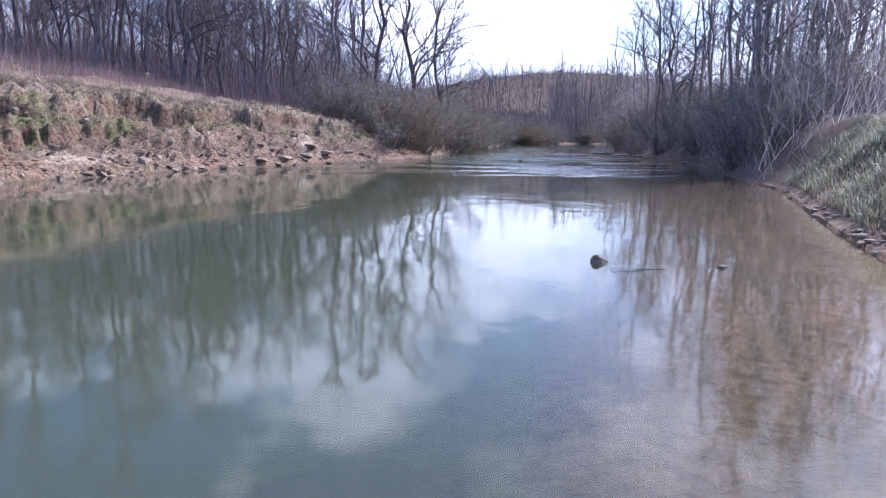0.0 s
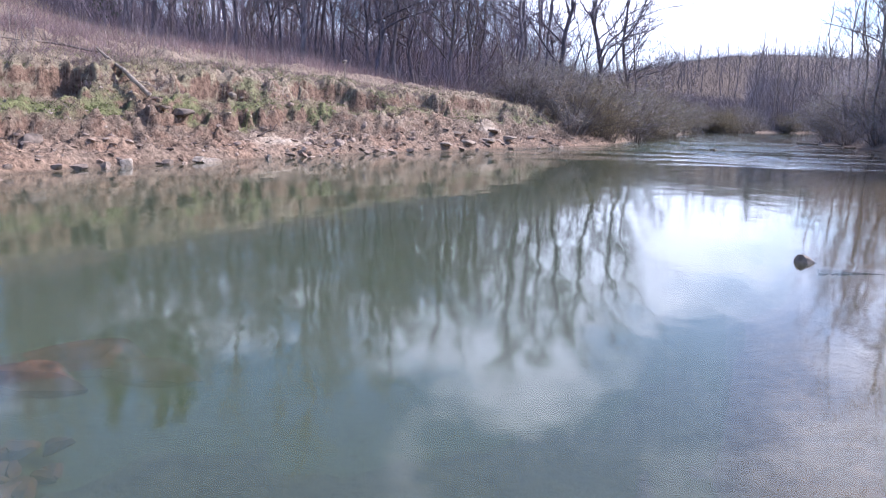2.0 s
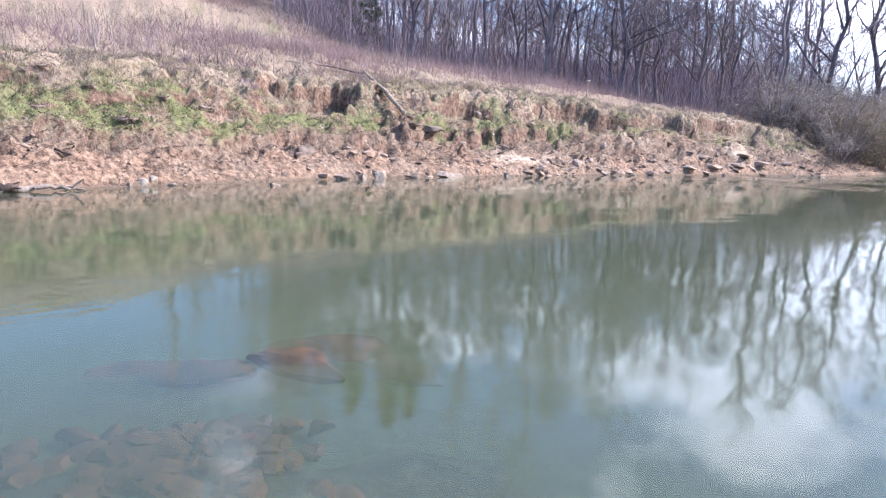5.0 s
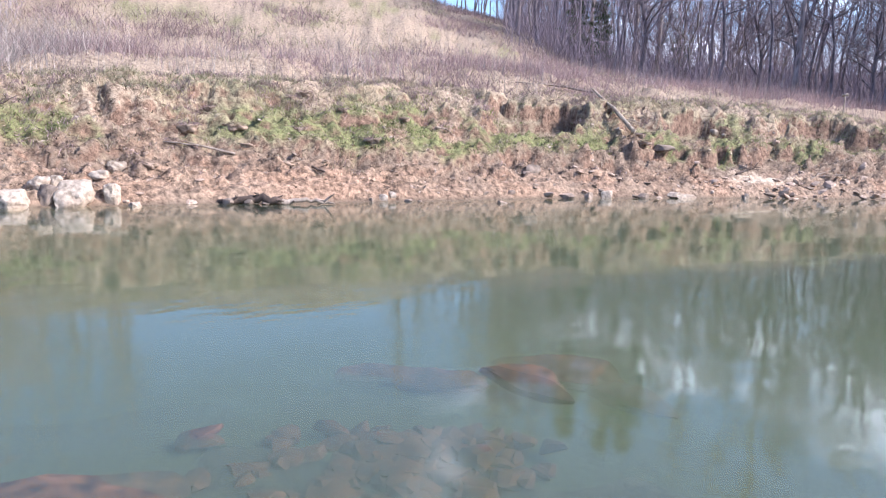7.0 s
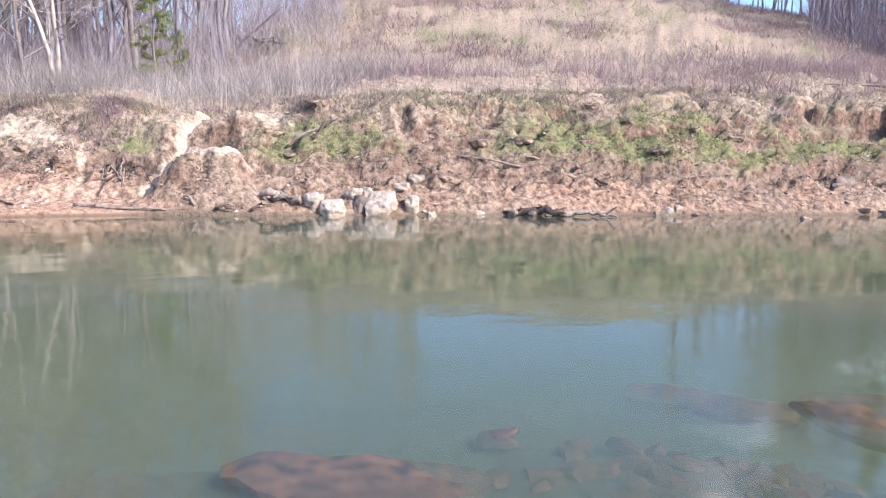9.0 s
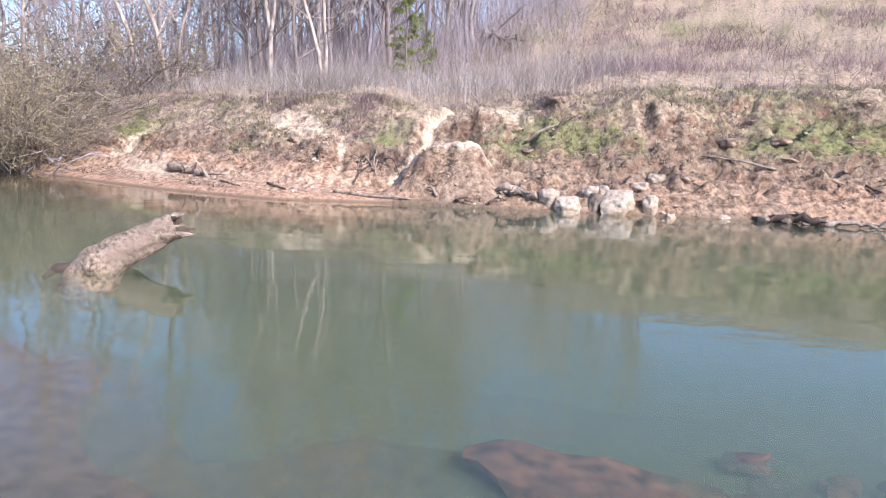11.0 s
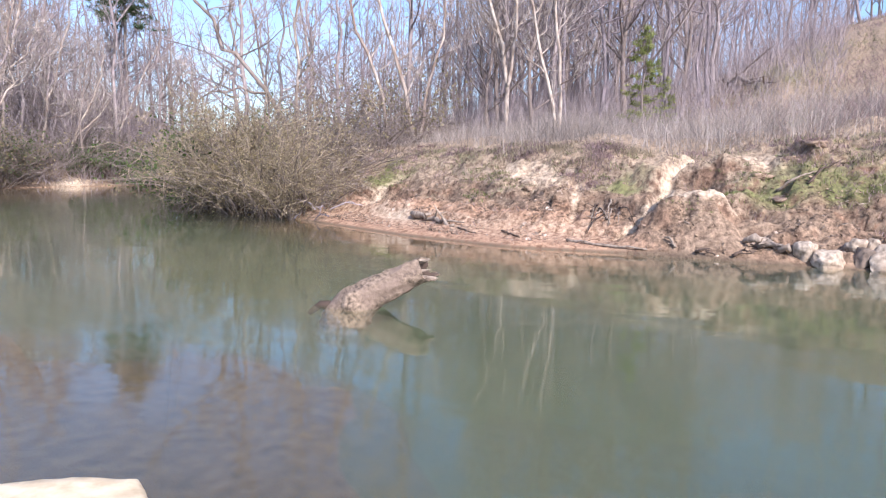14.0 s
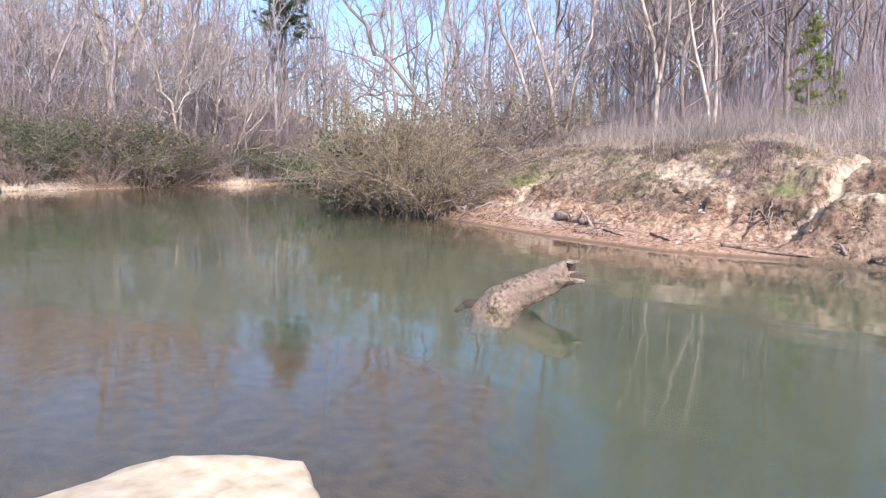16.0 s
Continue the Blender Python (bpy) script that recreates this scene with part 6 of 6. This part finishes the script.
# roots hanging out of the washed hollow
g = random.Random(57)
for k in range(9):
    az, el = 95.9 + g.uniform(-1.3, 1.3), -3.0 + g.uniform(-0.7, 0.9)
    p = strike(az, el)
    q = strike(az + g.uniform(-1.2, 1.2), el - g.uniform(0.7, 1.6))
    stick("exposed root hanging from the washed-out bank", [up(p, 0.05), up(p.lerp(q, 0.5), g.uniform(0.1, 0.25)), up(q, 0.04)], 0.025, 0.01, DRIFT if k % 3 else DRIFT_DARK, 2, 300 + k, name="root", category="root", sides=5)

# a marker stake on the terrace and the broken block of clay
p = sight(22.05, 3.6, 36)
st = thing("stake", "thin white marker stake standing in dry weeds", "stake", m=Matrix.Translation((p.x, p.y, gz(p.x, p.y))))
s = Pile()
s.tube([Vector((0, 0, -0.2)), Vector((0.02, 0, 1.0))], [0.035, 0.03], 6, True)
part_mesh("post", s.mesh("post", STONE), st)
s = Pile()
s.tube([Vector((-0.1, -0.04, 1.0)), Vector((0.12, 0.04, 1.06))], [0.06, 0.06], 4, True)
part_mesh("tag", s.mesh("tag", STONE), st, "pale tag at the top")
rock("clay_block", "dark overhanging block of clay in the bank", strike(33.7, -0.55) + Vector((0, 0, 0.05)), (0.35, 0.5, 0.18), 500, STONE_DARK, 60, category="clay")


# ---- clods and turf that slid down the bank ----
EARTH_CLOD = grainy("clod_earth", (0.13, 0.092, 0.068), (0.44, 0.325, 0.238), 8, bump=0.9, tint=(0.3, 0.215, 0.155))


def clod_mesh(seed, dims):
    """A soft, crumbled lump: a ball worn by noise, steep in front and flat on top."""
    bm = bmesh.new()
    bmesh.ops.create_icosphere(bm, subdivisions=3, radius=1.0)
    o = Vector((seed * 3.7, seed * 1.3, 0))
    for v in bm.verts:
        n = v.co.copy()
        r = 1 + 0.55 * noise.noise(n * 1.6 + o) + 0.36 * noise.noise(n * 4.2 + o) + 0.12 * noise.noise(n * 10 + o)
        z = n.z * r
        z = 0.55 * math.tanh(z / 0.55) if z > 0 else z
        v.co = Vector((n.x * r * dims[0], n.y * r * dims[1], z * dims[2]))
    me = bpy.data.meshes.new("earth")
    bm.to_mesh(me)
    bm.free()
    me.materials.append(EARTH_CLOD)
    me.polygons.foreach_set("use_smooth", [True] * len(me.polygons))
    return me


def clod(label, dims, seed, grass_mat, count, tall):
    g = random.Random(seed)
    ob = thing("turf_clod", label, "clod", "clods slumped on the bank")
    me = clod_mesh(seed, dims)
    part_mesh("earth", me, ob)
    tops = [v.co.copy() for v in me.vertices if v.co.z > dims[2] * 0.15]
    pile = Pile()
    for k in range(count):
        p = g.choice(tops) + Vector((g.gauss(0, 0.02), g.gauss(0, 0.02), -0.01))
        d = Vector((p.x / dims[0] * 0.6 + g.gauss(0, 0.5), p.y / dims[1] * 0.6 + g.gauss(0, 0.5), g.uniform(0.2, 1.0))).normalized()
        m = p + d * tall * g.uniform(0.3, 0.7)
        pile.spike(p, m, 0.008)
        pile.spike(m, m + (d + Vector((0, 0, -0.8))).normalized() * tall * g.uniform(0.3, 0.7), 0.007)
    if count:
        tagged(part_mesh("tuft", pile.mesh("tuft", grass_mat, False), ob), kind="stuff")
    return ob


CLODS = [clod("slumped clod of earth with dry grass on top", (0.3, 0.42, 0.2), 601, HILL_GRASS, 150, 0.2), clod("slumped clod of earth with dead brown weeds", (0.25, 0.34, 0.18), 602, BRUSH, 130, 0.2),
         clod("turf clod with short green grass", (0.32, 0.44, 0.18), 603, GREEN, 170, 0.1), clod("bare lump of broken brown earth", (0.26, 0.38, 0.16), 604, BRUSH, 0, 0.1),
         clod("bare ledge of eroded brown earth", (0.24, 0.62, 0.13), 605, HILL_GRASS, 0, 0.14),
         clod("overhanging turf matted with dead brown weeds", (0.4, 0.42, 0.2), 606, BRUSH, 420, 0.22), clod("overhanging turf with green and dry grass", (0.42, 0.4, 0.22), 607, HILL_GRASS, 420, 0.2)]


def put_clod(kind, x, y, s, lift, turn, tall=1.0):
    m = Matrix.Translation((x, y, gz(x, y) + lift)) @ Matrix.Rotation(turn, 4, "Z") @ Matrix.Diagonal((s, s, s * tall, 1))
    set_down(CLODS[kind], m, ("clod", kind))


g = random.Random(15)
# scattered down the slope
C, _ = bank_scatter(900, 67, lambda x, y, z, d, az, r: np.clip(0.12 + 0.8 * fbm(x * 0.5, y * 0.5, 141, 3), 0, 1) * sstep(0.7, 1.1, d) * (1 - 0.95 * sstep(84, 88, az) * (d < 2.6)), 0.6, 4.2)
for x, y, z in C[:60]:
    h = z / float(np.interp(polar(x, y), EDGE_AZ, EDGE_Z))
    kind = g.choice([3, 3, 1]) if h < 0.45 else g.choice([0, 1, 2, 1, 0])
    put_clod(kind, x, y, g.uniform(0.35, 0.75), -0.05, float(math.atan2(y, x)) + g.gauss(0, 0.6), g.uniform(0.7, 1.1))


# ---- litter on the bank ----
def chips(name, label, P, size, material, seed, flat=0.5):
    g = np.random.RandomState(seed)
    n = len(P)
    a, b = g.randn(n, 3), g.randn(n, 3)
    a[:, 2] *= flat
    b[:, 2] *= flat
    a /= np.linalg.norm(a, axis=1)[:, None]
    b -= a * (a * b).sum(1)[:, None]
    b /= np.linalg.norm(b, axis=1)[:, None]
    c = np.cross(a, b) * (size * 0.3)[:, None]
    a, b = a * size[:, None], b * (size * g.uniform(0.25, 0.8, n))[:, None]
    P = P + np.array([0, 0, 0.03])
    V = np.stack([P - a, P - b, P + a, P + b, P + c], 1).reshape(-1, 3)
    k = (np.arange(n) * 5)[:, None]
    F = np.concatenate([k + np.array([[0, 1, 4]]), k + np.array([[1, 2, 4]]), k + np.array([[2, 3, 4]]), k + np.array([[3, 0, 4]])], 1).reshape(-1, 3)
    me = bpy.data.meshes.new(name)
    me.from_pydata(V.tolist(), [], F.tolist())
    me.materials.append(material)
    me.update()
    return tagged(new(name, me), label, "debris", kind="stuff")


P, g2 = bank_scatter(16000, 61, lambda x, y, z, d, az, r: sstep(-0.2, 0.25, fbm(x * 0.8, y * 0.8, 121, 3)) * (1 - 0.9 * sstep(92, 96, az) * (d < 1.6)), 0.1, 4.0)
chips("bank_clods", "loose brown clods and debris on the eroded bank", P, g2.uniform(0.015, 0.06, len(P)), grainy("earth_clods", (0.13, 0.09, 0.066), (0.46, 0.33, 0.245), 5, bump=0, island=0.5), 62, 0.3)
P, g2 = bank_scatter(7000, 63, lambda x, y, z, d, az, r: sstep(-0.1, 0.25, fbm(x * 0.6 + 7, y * 0.6, 123, 3)) * (1 - 0.8 * sstep(40, 60, az)), 0.05, 3.0)
chips("bank_gravel", "pale stone chips scattered on the lower bank", P, g2.uniform(0.02, 0.09, len(P)), grainy("stone_chips", (0.25, 0.19, 0.15), (0.58, 0.48, 0.4), 5, bump=0, island=0.4), 64, 0.8)
